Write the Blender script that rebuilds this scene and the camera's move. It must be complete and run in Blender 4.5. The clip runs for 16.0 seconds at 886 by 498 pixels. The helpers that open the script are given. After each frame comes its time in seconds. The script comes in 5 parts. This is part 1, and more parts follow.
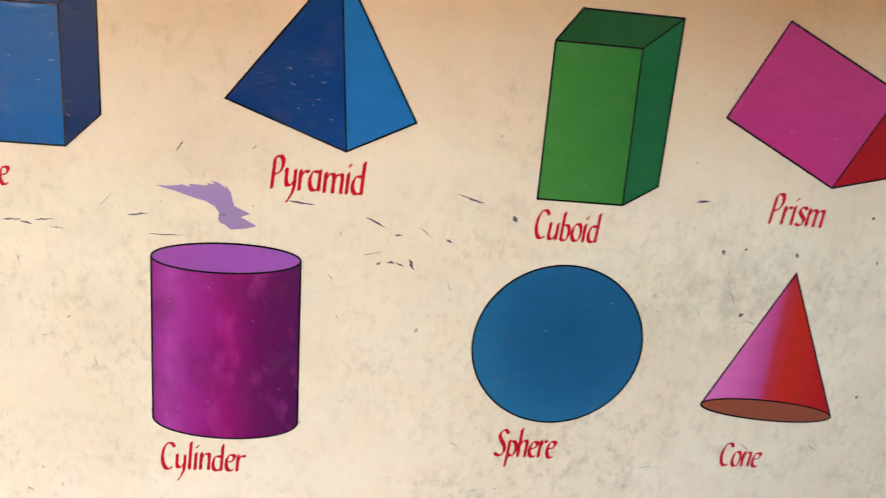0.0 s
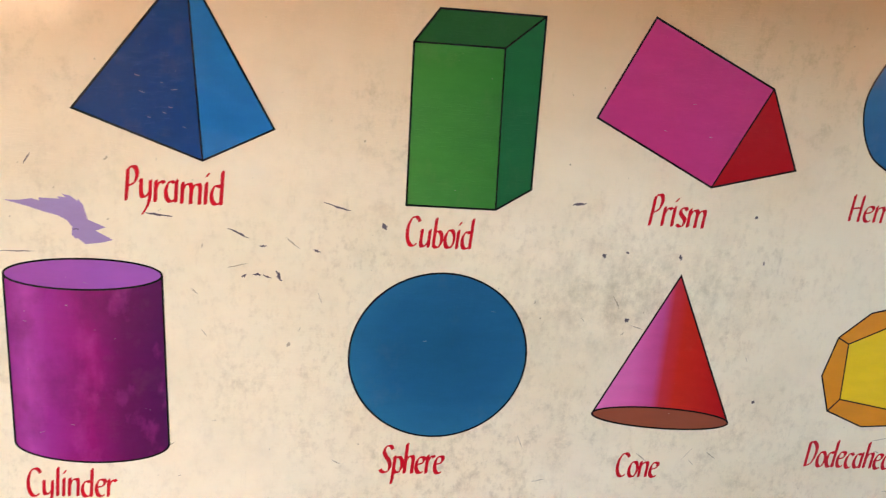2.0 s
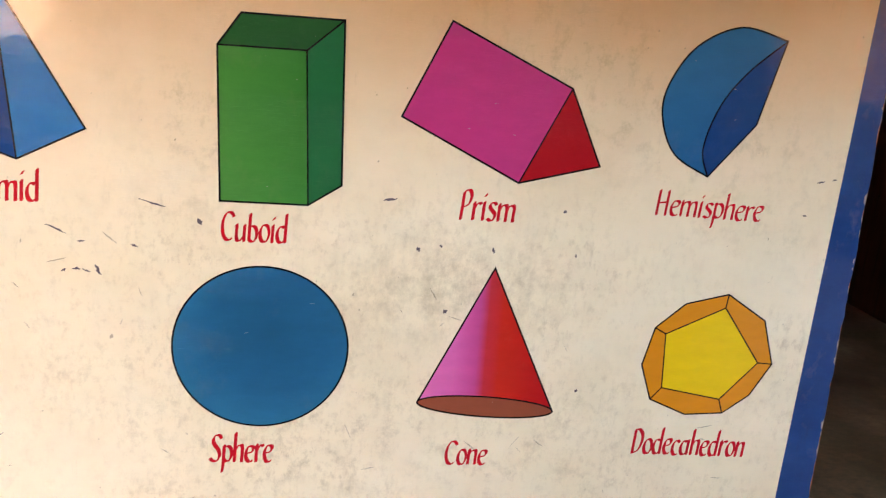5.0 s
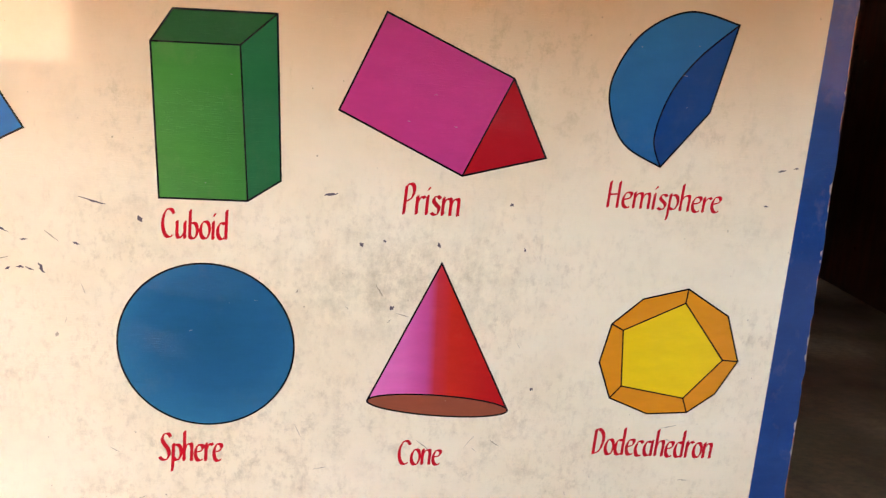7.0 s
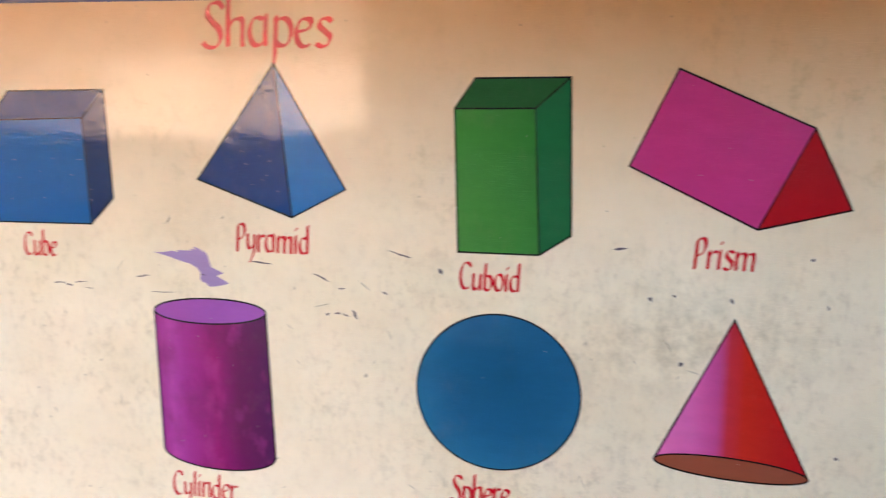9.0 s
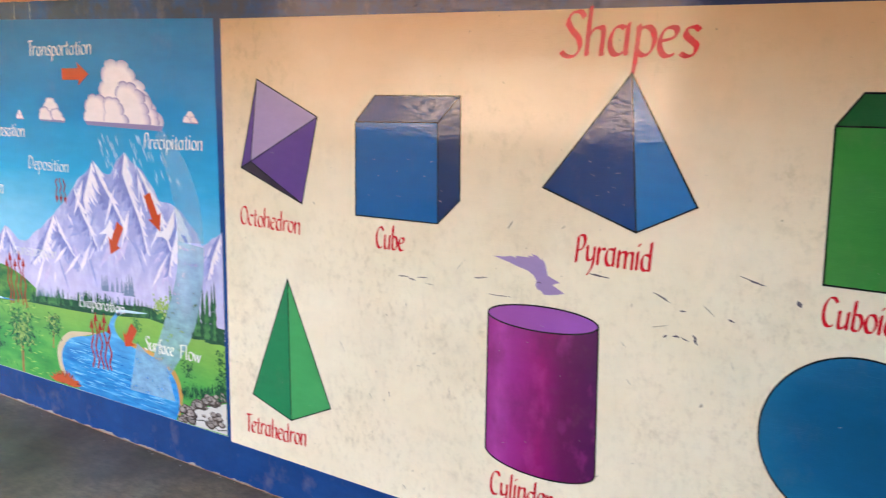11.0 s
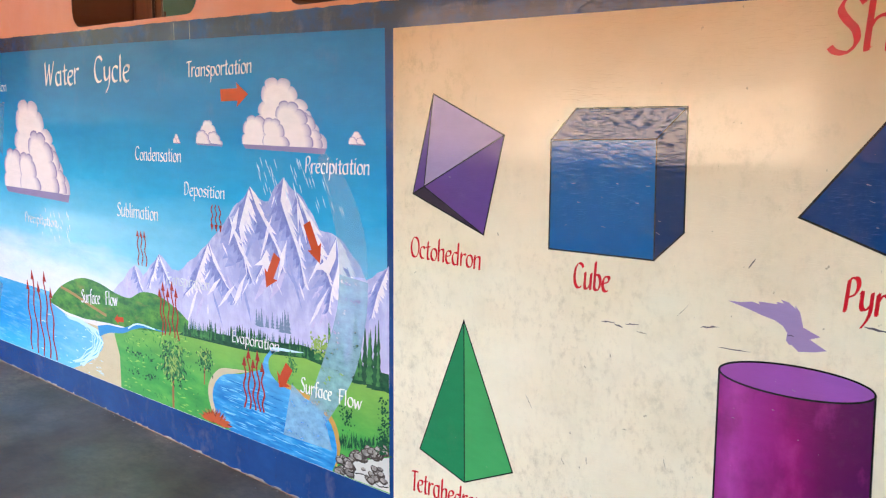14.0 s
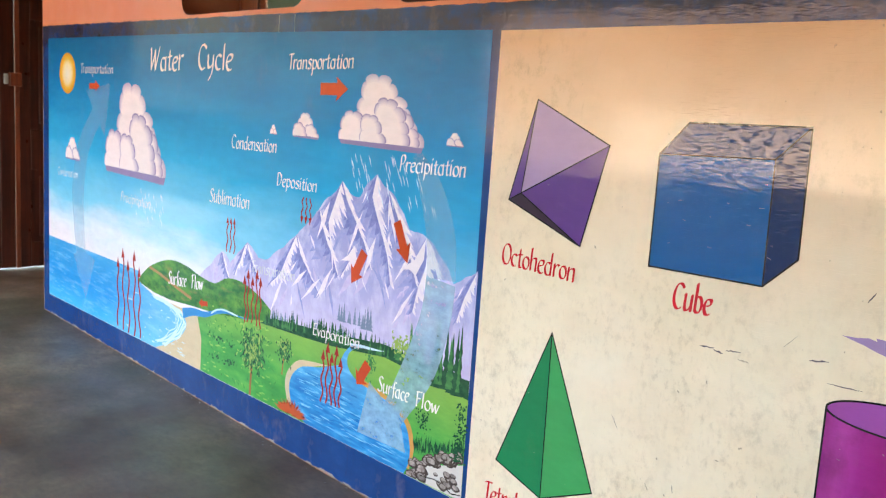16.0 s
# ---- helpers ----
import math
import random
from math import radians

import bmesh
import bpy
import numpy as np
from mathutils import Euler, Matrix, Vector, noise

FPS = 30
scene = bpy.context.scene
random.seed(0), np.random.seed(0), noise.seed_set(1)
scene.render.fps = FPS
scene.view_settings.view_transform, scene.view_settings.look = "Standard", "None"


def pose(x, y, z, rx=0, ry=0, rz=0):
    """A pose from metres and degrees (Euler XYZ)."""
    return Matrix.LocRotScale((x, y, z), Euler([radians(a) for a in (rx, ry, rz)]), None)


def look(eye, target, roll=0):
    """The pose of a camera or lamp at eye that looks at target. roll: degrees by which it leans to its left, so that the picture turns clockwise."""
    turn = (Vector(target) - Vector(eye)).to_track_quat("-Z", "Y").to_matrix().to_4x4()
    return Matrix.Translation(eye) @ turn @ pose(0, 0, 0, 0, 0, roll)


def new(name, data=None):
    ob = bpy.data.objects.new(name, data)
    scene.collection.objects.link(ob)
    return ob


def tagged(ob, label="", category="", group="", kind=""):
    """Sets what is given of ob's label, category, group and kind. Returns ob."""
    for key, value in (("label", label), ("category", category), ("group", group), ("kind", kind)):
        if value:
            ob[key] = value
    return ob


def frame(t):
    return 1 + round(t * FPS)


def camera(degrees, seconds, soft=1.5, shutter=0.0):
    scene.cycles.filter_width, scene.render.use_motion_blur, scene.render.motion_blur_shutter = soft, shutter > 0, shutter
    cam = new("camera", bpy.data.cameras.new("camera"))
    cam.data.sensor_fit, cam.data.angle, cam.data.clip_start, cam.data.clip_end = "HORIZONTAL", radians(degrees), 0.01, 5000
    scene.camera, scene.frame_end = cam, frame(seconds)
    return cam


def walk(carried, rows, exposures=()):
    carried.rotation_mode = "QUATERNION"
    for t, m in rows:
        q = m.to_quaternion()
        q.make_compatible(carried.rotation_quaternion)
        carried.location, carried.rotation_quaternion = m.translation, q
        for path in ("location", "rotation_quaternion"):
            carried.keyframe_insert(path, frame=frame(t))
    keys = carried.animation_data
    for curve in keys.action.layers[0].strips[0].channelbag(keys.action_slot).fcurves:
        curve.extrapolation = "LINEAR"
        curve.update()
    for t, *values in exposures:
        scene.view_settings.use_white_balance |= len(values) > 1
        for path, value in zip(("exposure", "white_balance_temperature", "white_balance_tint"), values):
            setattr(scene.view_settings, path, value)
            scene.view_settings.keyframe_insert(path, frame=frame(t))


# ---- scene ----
cam = camera(56.0, 16.0, soft=1.2, shutter=0.5)
PATH = [
    (0, (1.157, -1.454, 1.165), (1.416, 0.436, 0.562), 6.6),
    (0.5, (1.241, -1.512, 1.161), (1.488, 0.386, 0.582), 6.7),
    (1, (1.305, -1.492, 1.155), (1.585, 0.405, 0.585), 6.3),
    (1.5, (1.349, -1.467, 1.152), (1.629, 0.435, 0.6), 5.9),
    (2, (1.377, -1.44, 1.152), (1.661, 0.461, 0.599), 5.4),
    (2.5, (1.422, -1.415, 1.152), (1.758, 0.479, 0.606), 5.2),
    (3, (1.439, -1.413, 1.151), (1.795, 0.484, 0.626), 4.9),
    (3.5, (1.505, -1.448, 1.163), (1.844, 0.453, 0.644), 4.5),
    (4, (1.59, -1.49, 1.163), (1.923, 0.415, 0.653), 5.0),
    (4.5, (1.67, -1.535, 1.156), (1.982, 0.371, 0.635), 5.7),
    (5, (1.7, -1.558, 1.156), (2.001, 0.352, 0.645), 5.1),
    (5.2, (1.712, -1.556, 1.152), (2.018, 0.356, 0.65), 5.0),
    (7.3, (1.919, -1.562, 1.131), (2.05, 0.372, 0.638), 3.2),
    (7.5, (1.924, -1.576, 1.128), (2.005, 0.362, 0.643), 2.9),
    (8, (1.914, -1.59, 1.134), (1.863, 0.358, 0.686), 2.0),
    (8.5, (1.879, -1.593, 1.137), (1.65, 0.349, 0.716), 1.3),
    (9, (1.843, -1.605, 1.132), (1.419, 0.312, 0.754), 0.3),
    (9.5, (1.805, -1.613, 1.15), (1.192, 0.252, 0.766), 0.2),
    (10, (1.784, -1.614, 1.133), (1.009, 0.191, 0.754), 1.8),
    (10.2, (1.769, -1.612, 1.141), (0.932, 0.161, 0.747), 2.1),
    (12.3, (1.611, -1.596, 1.145), (0.405, -0.031, 0.831), 0.2),
    (12.5, (1.591, -1.584, 1.141), (0.381, -0.022, 0.828), 0.9),
    (13, (1.512, -1.55, 1.122), (0.299, 0.006, 0.789), 3.1),
    (13.5, (1.435, -1.507, 1.115), (0.183, 0.017, 0.783), 2.4),
    (14, (1.407, -1.463, 1.11), (0.128, 0.04, 0.789), 0.5),
    (14.5, (1.382, -1.459, 1.109), (0.1, 0.045, 0.799), 0.5),
    (15, (1.369, -1.468, 1.119), (0.03, -0.009, 0.836), 0.8),
    (15.5, (1.354, -1.472, 1.108), (-0.036, -0.061, 0.828), 2.1),
    (16, (1.347, -1.473, 1.1), (-0.057, -0.083, 0.788), 4.0),
]
EXPOSURES = [(0.0, 4.40, 8450.0, 15.0), (3.0, 4.42, 8900.0, 18.0), (5.0, 4.58, 9100.0, 19.0), (7.5, 4.66, 9000.0, 22.0), (8.5, 4.30, 8500.0, 19.0), (9.5, 4.38, 7600.0, 16.0), (10.0, 4.24, 7600.0, 14.0), (12.5, 4.26, 7150.0, 10.0), (16.0, 4.25, 7500.0, 8.0)]
walk(cam, [(t, look(eye, target, roll)) for t, eye, target, roll in PATH], EXPOSURES)

# ---- world, sun, daylight ----
SUN_ELEVATION, SUN_AZIMUTH = 40.0, 200.0
world = bpy.data.worlds.new("sky")
scene.world = world
world.use_nodes = True
wn = world.node_tree.nodes
sky = wn.new("ShaderNodeTexSky")
sky.sky_type = "NISHITA"
sky.sun_disc = False
sky.sun_elevation = radians(SUN_ELEVATION)
sky.sun_rotation = radians(SUN_AZIMUTH - 180)
sky.air_density, sky.dust_density = 1.0, 2.5
wn["Background"].inputs["Strength"].default_value = 0.15
world.node_tree.links.new(sky.outputs["Color"], wn["Background"].inputs["Color"])

sun_data = bpy.data.lights.new("sun", "SUN")
sun_data.energy, sun_data.angle, sun_data.color = 3.6, radians(0.5), (1.0, 0.94, 0.84)
sun = new("sun", sun_data)
el, az = radians(SUN_ELEVATION), radians(SUN_AZIMUTH - 180)
sun.matrix_world = look(Vector((math.sin(az) * math.cos(el), math.cos(az) * math.cos(el), math.sin(el))) * 30, (0, 0, 0))


# ---- materials ----
def srgb(r, g, b):
    return tuple(((c / 255 + 0.055) / 1.055) ** 2.4 if c > 10 else c / 255 / 12.92 for c in (r, g, b)) + (1.0,)


class Nodes:
    """A material's node tree, with short calls for the nodes used here."""

    def __init__(self, name):
        self.mat = bpy.data.materials.new(name)
        self.mat.use_nodes = True
        self.tree = self.mat.node_tree
        self.bsdf = self.tree.nodes["Principled BSDF"]

    def put(self, kind, **values):
        node = self.tree.nodes.new(kind)
        for key, value in values.items():
            node.inputs[key.replace("_", " ")].default_value = value
        return node

    def link(self, a, b):
        self.tree.links.new(a, b)
        return self

    def place(self):
        return self.tree.nodes.new("ShaderNodeNewGeometry").outputs["Position"]

    def noise(self, scale, detail=4.0, stretch=(1, 1, 1), rough=0.55, offset=(0, 0, 0)):
        m = self.put("ShaderNodeMapping")
        m.inputs["Scale"].default_value = stretch
        m.inputs["Location"].default_value = offset
        self.link(self.place(), m.inputs["Vector"])
        n = self.put("ShaderNodeTexNoise", Scale=scale, Detail=detail, Roughness=rough)
        self.link(m.outputs["Vector"], n.inputs["Vector"])
        return n.outputs["Fac"]

    def ramp(self, value, *stops):
        r = self.tree.nodes.new("ShaderNodeValToRGB")
        while len(r.color_ramp.elements) < len(stops):
            r.color_ramp.elements.new(0.5)
        for e, (at, colour) in zip(r.color_ramp.elements, stops):
            e.position = at
            e.color = colour if len(colour) == 4 else (*colour, 1)
        self.link(value, r.inputs["Fac"])
        return r.outputs["Color"]

    def grey(self, value, lo, hi, a=0.0, b=1.0):
        m = self.put("ShaderNodeMapRange")
        for key, v in zip(("From Min", "From Max", "To Min", "To Max"), (lo, hi, a, b)):
            m.inputs[key].default_value = v
        self.link(value, m.inputs["Value"])
        return m.outputs["Result"]

    def mix(self, fac, a, b, mode="MIX"):
        m = self.tree.nodes.new("ShaderNodeMix")
        m.data_type, m.blend_type = "RGBA", mode
        for socket, v in zip((m.inputs[0], m.inputs[6], m.inputs[7]), (fac, a, b)):
            if isinstance(v, (tuple, float, int)):
                socket.default_value = v
            else:
                self.link(v, socket)
        return m.outputs[2]

    def sum(self, op, a, b):
        m = self.tree.nodes.new("ShaderNodeMath")
        m.operation = op
        for socket, v in zip(m.inputs, (a, b)):
            if isinstance(v, (float, int)):
                socket.default_value = v
            else:
                self.link(v, socket)
        return m.outputs[0]

    def axis(self, x=0.0, y=0.0, z=0.0, lo=0.0, hi=1.0):
        """A value that rises from 0 at lo to 1 at hi, measured along the direction (x, y, z)."""
        d = self.tree.nodes.new("ShaderNodeVectorMath")
        d.operation = "DOT_PRODUCT"
        d.inputs[1].default_value = (x, y, z)
        self.link(self.place(), d.inputs[0])
        return self.grey(d.outputs["Value"], lo, hi)

    def round(self, x, z, rx, rz):
        """The distance from (x, z) on the wall, 1 at the radii."""
        m = self.put("ShaderNodeMapping")
        m.inputs["Location"].default_value = (-x / rx, 0, -z / rz)
        m.inputs["Scale"].default_value = (1 / rx, 0, 1 / rz)
        self.link(self.place(), m.inputs["Vector"])
        l = self.tree.nodes.new("ShaderNodeVectorMath")
        l.operation = "LENGTH"
        self.link(m.outputs["Vector"], l.inputs[0])
        return l.outputs["Value"]

    def bump(self, height, strength, distance, normal=None):
        b = self.put("ShaderNodeBump", Strength=strength, Distance=distance)
        self.link(height, b.inputs["Height"])
        if normal is not None:
            self.link(normal, b.inputs["Normal"])
        return b.outputs["Normal"]

    def finish(self, colour, rough=0.5, normal=None, metal=0.0, specular=0.5):
        for key, v in (("Base Color", colour), ("Roughness", rough), ("Metallic", metal), ("Specular IOR Level", specular), ("Normal", normal)):
            if v is None:
                continue
            if isinstance(v, (tuple, float, int)):
                self.bsdf.inputs[key].default_value = v
            else:
                self.link(v, self.bsdf.inputs[key])
        return self.mat


def enamel_skin(n):
    """The brushed, varnished relief that all the wall's paint shares: brush ridges along the wall, trowel waves and small pits."""
    bristle = n.grey(n.noise(1.0, 4, (44, 1, 400), 0.66), 0.53, 0.68)
    ridges = n.sum("MULTIPLY", bristle, n.grey(n.noise(1.0, 3, (4, 1, 9), 0.5, (6, 0, 2)), 0.38, 0.60, 0.15, 1.0))
    ripples = n.noise(1.0, 4, (9, 1, 55), 0.6, (2, 0, 5))
    waves = n.noise(1.0, 4, (7, 1, 13), 0.6)
    pits = n.noise(190, 3)
    normal = n.bump(ridges, 0.8, 0.00034)
    normal = n.bump(ripples, 0.8, 0.00005, normal)
    normal = n.bump(n.noise(1.0, 3, (150, 1, 9), 0.6, (5, 0, 3)), 0.8, 0.00009, normal)
    normal = n.bump(waves, 0.28, 0.0020, normal)
    normal = n.bump(pits, 0.10, 0.00028, normal)
    rough = n.grey(n.noise(7, 5), 0.3, 0.75, 0.02, 0.05)
    return rough, normal


def enamel(name, colour, wear=0.5, scratch=0.35, streak=0.5):
    """Glossy mural paint. colour: a plain colour or a function that makes it from the nodes."""
    n = Nodes(name)
    base = colour(n) if callable(colour) else colour
    brush = n.noise(1.0, 5, (14, 1, 40), 0.6)
    shade = n.grey(brush, 0.25, 0.75, 1 - 0.16 * streak, 1 + 0.12 * streak)
    lit = n.mix(1.0, base, (1, 1, 1, 1), "MULTIPLY")
    vm = n.tree.nodes.new("ShaderNodeVectorMath")
    vm.operation = "SCALE"
    n.link(lit, vm.inputs[0]).link(shade, vm.inputs["Scale"])
    dull = n.sum("MULTIPLY", n.grey(n.noise(11, 6, (1, 1, 0.7), 0.65), 0.56, 0.78), wear * 0.5)
    base = n.mix(dull, vm.outputs["Vector"], srgb(150, 135, 115))
    nick = n.sum("MULTIPLY", n.grey(n.noise(1.0, 3, (55, 1, 240), 0.6, (3, 0, 7)), 0.735, 0.76), scratch)
    base = n.mix(nick, base, srgb(225, 215, 200))
    rough, normal = enamel_skin(n)
    return n.finish(base, rough, normal, 0.0, 0.28)


def cream_colour(n):
    wash = n.ramp(n.noise(1.7, 5, (1, 1, 1.3), 0.6), (0.3, srgb(232, 219, 188)), (0.7, srgb(245, 235, 209)))
    # the background turns from cream to a darker peach towards the top
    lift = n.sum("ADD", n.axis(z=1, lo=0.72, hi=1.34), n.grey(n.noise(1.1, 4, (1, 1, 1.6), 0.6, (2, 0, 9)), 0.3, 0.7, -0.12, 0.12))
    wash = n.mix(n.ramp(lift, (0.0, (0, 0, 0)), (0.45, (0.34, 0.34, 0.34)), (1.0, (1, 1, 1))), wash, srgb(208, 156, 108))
    cloudy = n.grey(n.noise(4.2, 6, (1, 1, 0.9), 0.62, (3, 0, 8)), 0.48, 0.74)
    c = n.mix(n.sum("MULTIPLY", cloudy, 0.16), wash, srgb(168, 150, 116))
    smudge = n.grey(n.noise(26, 10, (1, 1, 0.8), 0.78, (5, 0, 2)), 0.50, 0.66)
    patch = n.grey(n.noise(1.9, 3, (1, 1, 1.5), 0.5, (1.3, 0, 4)), 0.47, 0.66)
    c = n.mix(n.sum("MULTIPLY", n.sum("MULTIPLY", smudge, patch), 0.40), c, srgb(134, 118, 82))
    rub = n.sum("MULTIPLY", n.grey(n.round(1.97, 0.655, 0.36, 0.17), 1.0, 0.25), n.grey(n.noise(22, 10, (1, 1, 0.8), 0.78, (7, 0, 2)), 0.43, 0.64))
    c = n.mix(n.sum("MULTIPLY", rub, 0.42), c, srgb(140, 126, 90))
    grain = n.sum("MULTIPLY", n.grey(n.noise(52, 8, (1, 1, 0.7), 0.75, (3, 0, 6)), 0.50, 0.68), n.grey(n.noise(3.1, 4, (1, 1, 1.4), 0.6, (8, 0, 3)), 0.40, 0.62))
    c = n.mix(n.sum("MULTIPLY", n.sum("MULTIPLY", grain, n.axis(z=-1, lo=-0.98, hi=-0.70)), 0.40), c, srgb(150, 132, 96))
    drip = n.grey(n.noise(1.0, 6, (30, 1, 9), 0.7, (9, 0, 1)), 0.62, 0.80)
    c = n.mix(n.sum("MULTIPLY", drip, 0.32), c, srgb(134, 120, 94))
    fleck = n.grey(n.noise(1.0, 2, (70, 1, 55), 0.5, (2, 0, 5)), 0.725, 0.77)
    return n.mix(n.sum("MULTIPLY", fleck, 0.6), c, srgb(112, 100, 84))


def navy_colour(n):
    c = n.ramp(n.noise(5, 6, (1, 1, 1.5), 0.65), (0.3, srgb(6, 50, 108)), (0.7, srgb(16, 66, 126)))
    # grey of the top band: wear, with some gloss reflection put into the colour
    worn = n.grey(n.noise(5.5, 7, (1, 1, 1.2), 0.72, (4, 0, 4)), 0.34, 0.54)
    worn = n.sum("MULTIPLY", worn, n.axis(z=1, lo=1.22, hi=1.33))
    c = n.mix(n.sum("MULTIPLY", worn, 0.9), c, srgb(52, 48, 66))
    streak = n.grey(n.noise(1.0, 5, (38, 1, 5), 0.7, (6, 0, 3)), 0.60, 0.74)
    return n.mix(n.sum("MULTIPLY", streak, 0.30), c, srgb(40, 40, 62))


def plaster(name, dark, light, rough=0.6, grime=0.3, bumpy=0.25):
    n = Nodes(name)
    c = n.ramp(n.noise(2.2, 6), (0.3, dark), (0.7, light))
    c = n.mix(n.sum("MULTIPLY", n.grey(n.noise(8, 7, rough=0.68), 0.55, 0.8), grime), c, tuple(v * 0.4 for v in dark[:3]) + (1,))
    normal = n.bump(n.noise(60, 4), bumpy, 0.002)
    normal = n.bump(n.noise(6, 3), bumpy, 0.01, normal)
    return n.finish(c, n.grey(n.noise(9, 4), 0.3, 0.7, rough - 0.1, rough + 0.1), normal)


def concrete_floor():
    n = Nodes("worn corridor concrete")
    c = n.ramp(n.noise(1.1, 7, rough=0.62), (0.38, srgb(76, 58, 42)), (0.5, srgb(112, 93, 72)), (0.62, srgb(156, 136, 108)))
    green = n.grey(n.noise(1.6, 4, offset=(4, 2, 0)), 0.50, 0.62)
    c = n.mix(n.sum("MULTIPLY", green, 0.45), c, srgb(86, 88, 60))
    rust = n.grey(n.noise(2.4, 6, offset=(1, 7, 0), rough=0.65), 0.50, 0.64)
    c = n.mix(n.sum("MULTIPLY", rust, 0.65), c, srgb(88, 62, 44))
    speck = n.grey(n.noise(30, 9, (1, 1.6, 1), rough=0.78), 0.42, 0.64)
    c = n.mix(n.sum("MULTIPLY", speck, 0.50), c, srgb(58, 48, 38))
    crack = n.grey(n.noise(1.0, 6, (2.2, 7, 1), 0.7), 0.62, 0.68)
    c = n.mix(n.sum("MULTIPLY", crack, 0.4), c, srgb(40, 36, 33))
    normal = n.bump(n.noise(30, 6), 0.35, 0.0022)
    normal = n.bump(n.noise(2.5, 3), 0.2, 0.006, normal)
    return n.finish(c, n.grey(n.noise(3.5, 6), 0.35, 0.7, 0.36, 0.60), normal)


def wood(name, dark, light, rough=0.35):
    n = Nodes(name)
    grain = n.noise(1.0, 6, (34, 34, 2.2), 0.65)
    c = n.ramp(grain, (0.3, dark), (0.72, light))
    c = n.mix(n.sum("MULTIPLY", n.grey(n.noise(5, 6), 0.52, 0.8), 0.4), c, tuple(v * 0.45 for v in dark[:3]) + (1,))
    return n.finish(c, n.grey(n.noise(12, 4), 0.3, 0.7, rough - 0.08, rough + 0.14), n.bump(grain, 0.2, 0.002))


def fade(direction, lo, hi, *stops):
    """A painted blend along a direction on the wall."""
    return lambda n: n.ramp(n.axis(direction[0], 0, direction[1], lo, hi), *stops)


def orb(x, z, rx, rz, *stops):
    return lambda n: n.ramp(n.round(x, z, rx, rz), *stops)


def glaze(name, colour, cover, dry=0.3):
    """Thin see-through paint brushed over a picture. dry: how far the brush leaves gaps."""
    n = Nodes(name)
    rough, normal = enamel_skin(n)
    n.finish(colour, rough, normal)
    n.link(n.grey(n.noise(1.0, 6, (26, 1, 44), 0.65), 0.36, 0.64, cover * (1 - dry), min(1, cover * (1 + dry * 0.6))), n.bsdf.inputs["Alpha"])
    return n.mat


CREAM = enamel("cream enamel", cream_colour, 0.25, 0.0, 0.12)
NAVY = enamel("navy enamel", navy_colour, 0.5, 0.35)
RED_INK = enamel("red lettering enamel", srgb(206, 28, 40), 0.15, 0.15)
BLACK = enamel("black outline enamel", srgb(18, 16, 22), 0.1, 0.1)
ORANGE_WALL = plaster("salmon orange wall paint", srgb(212, 118, 70), srgb(220, 130, 80), 0.55, 0.10, 0.12)
PALE_CEILING = plaster("peach ceiling paint", srgb(226, 150, 105), srgb(236, 165, 120), 0.7, 0.1, 0.1)
FLOOR = concrete_floor()
BROWN_WOOD = wood("dark brown varnished wood", srgb(52, 22, 12), srgb(96, 44, 24))
RED_WOOD = wood("reddish brown painted wood", srgb(104, 46, 24), srgb(150, 76, 44))
JAMB = plaster("brown jamb paint", srgb(104, 52, 32), srgb(124, 66, 42), 0.45, 0.25, 0.1)


def dab(name, a, b):
    """Brushed paint that varies between two tones."""
    return enamel(name, lambda n: n.mix(n.grey(n.noise(1.0, 6, (40, 1, 60), 0.65), 0.36, 0.64), srgb(*a), srgb(*b)), 0.0, 0.0)


# ---- helpers for meshes ----
STEP = 0.0001


def link_mesh(name, bm, material, parent=None, label=""):
    me = bpy.data.meshes.new(name)
    bm.to_mesh(me)
    bm.free()
    ob = new(name, me)
    if material is not None:
        me.materials.append(material)
    if parent is not None:
        ob.parent = parent
    if label:
        tagged(ob, label)
    return ob


def part(name, bm, material, parent, label=""):
    return link_mesh(name, bm, material, parent, label)


def box(bm, a, b, bevel=0.0):
    lo = [min(p, q) for p, q in zip(a, b)]
    hi = [max(p, q) for p, q in zip(a, b)]
    made = bmesh.ops.create_cube(bm, size=1.0)["verts"]
    for v in made:
        v.co = Vector([l + (h - l) * (c + 0.5) for l, h, c in zip(lo, hi, v.co)])
    if bevel:
        edges = list({e for v in made for e in v.link_edges})
        bmesh.ops.bevel(bm, geom=edges, offset=bevel, segments=2, affect="EDGES", profile=0.5)
    return bm


def boxed(name, a, b, material, parent=None, label="", bevel=0.0):
    return link_mesh(name, box(bmesh.new(), a, b, bevel), material, parent, label)


def area2(pts):
    return sum(p[0] * q[1] - q[0] * p[1] for p, q in zip(pts, pts[1:] + pts[:1]))


def lay(bm, pts, layer):
    """A flat patch of paint on the wall, facing the corridor."""
    pts = list(pts)
    if area2(pts) < 0:
        pts.reverse()
    vs = [bm.verts.new((x, -STEP * layer, z)) for x, z in pts]
    f = bm.faces.new(vs)
    f.normal_update()
    if len(vs) > 4:
        bmesh.ops.triangulate(bm, faces=[f], ngon_method="EAR_CLIP")
    return bm


def patch(name, pts, layer, material, parent, label=""):
    return part(name, lay(bmesh.new(), pts, layer), material, parent, label)


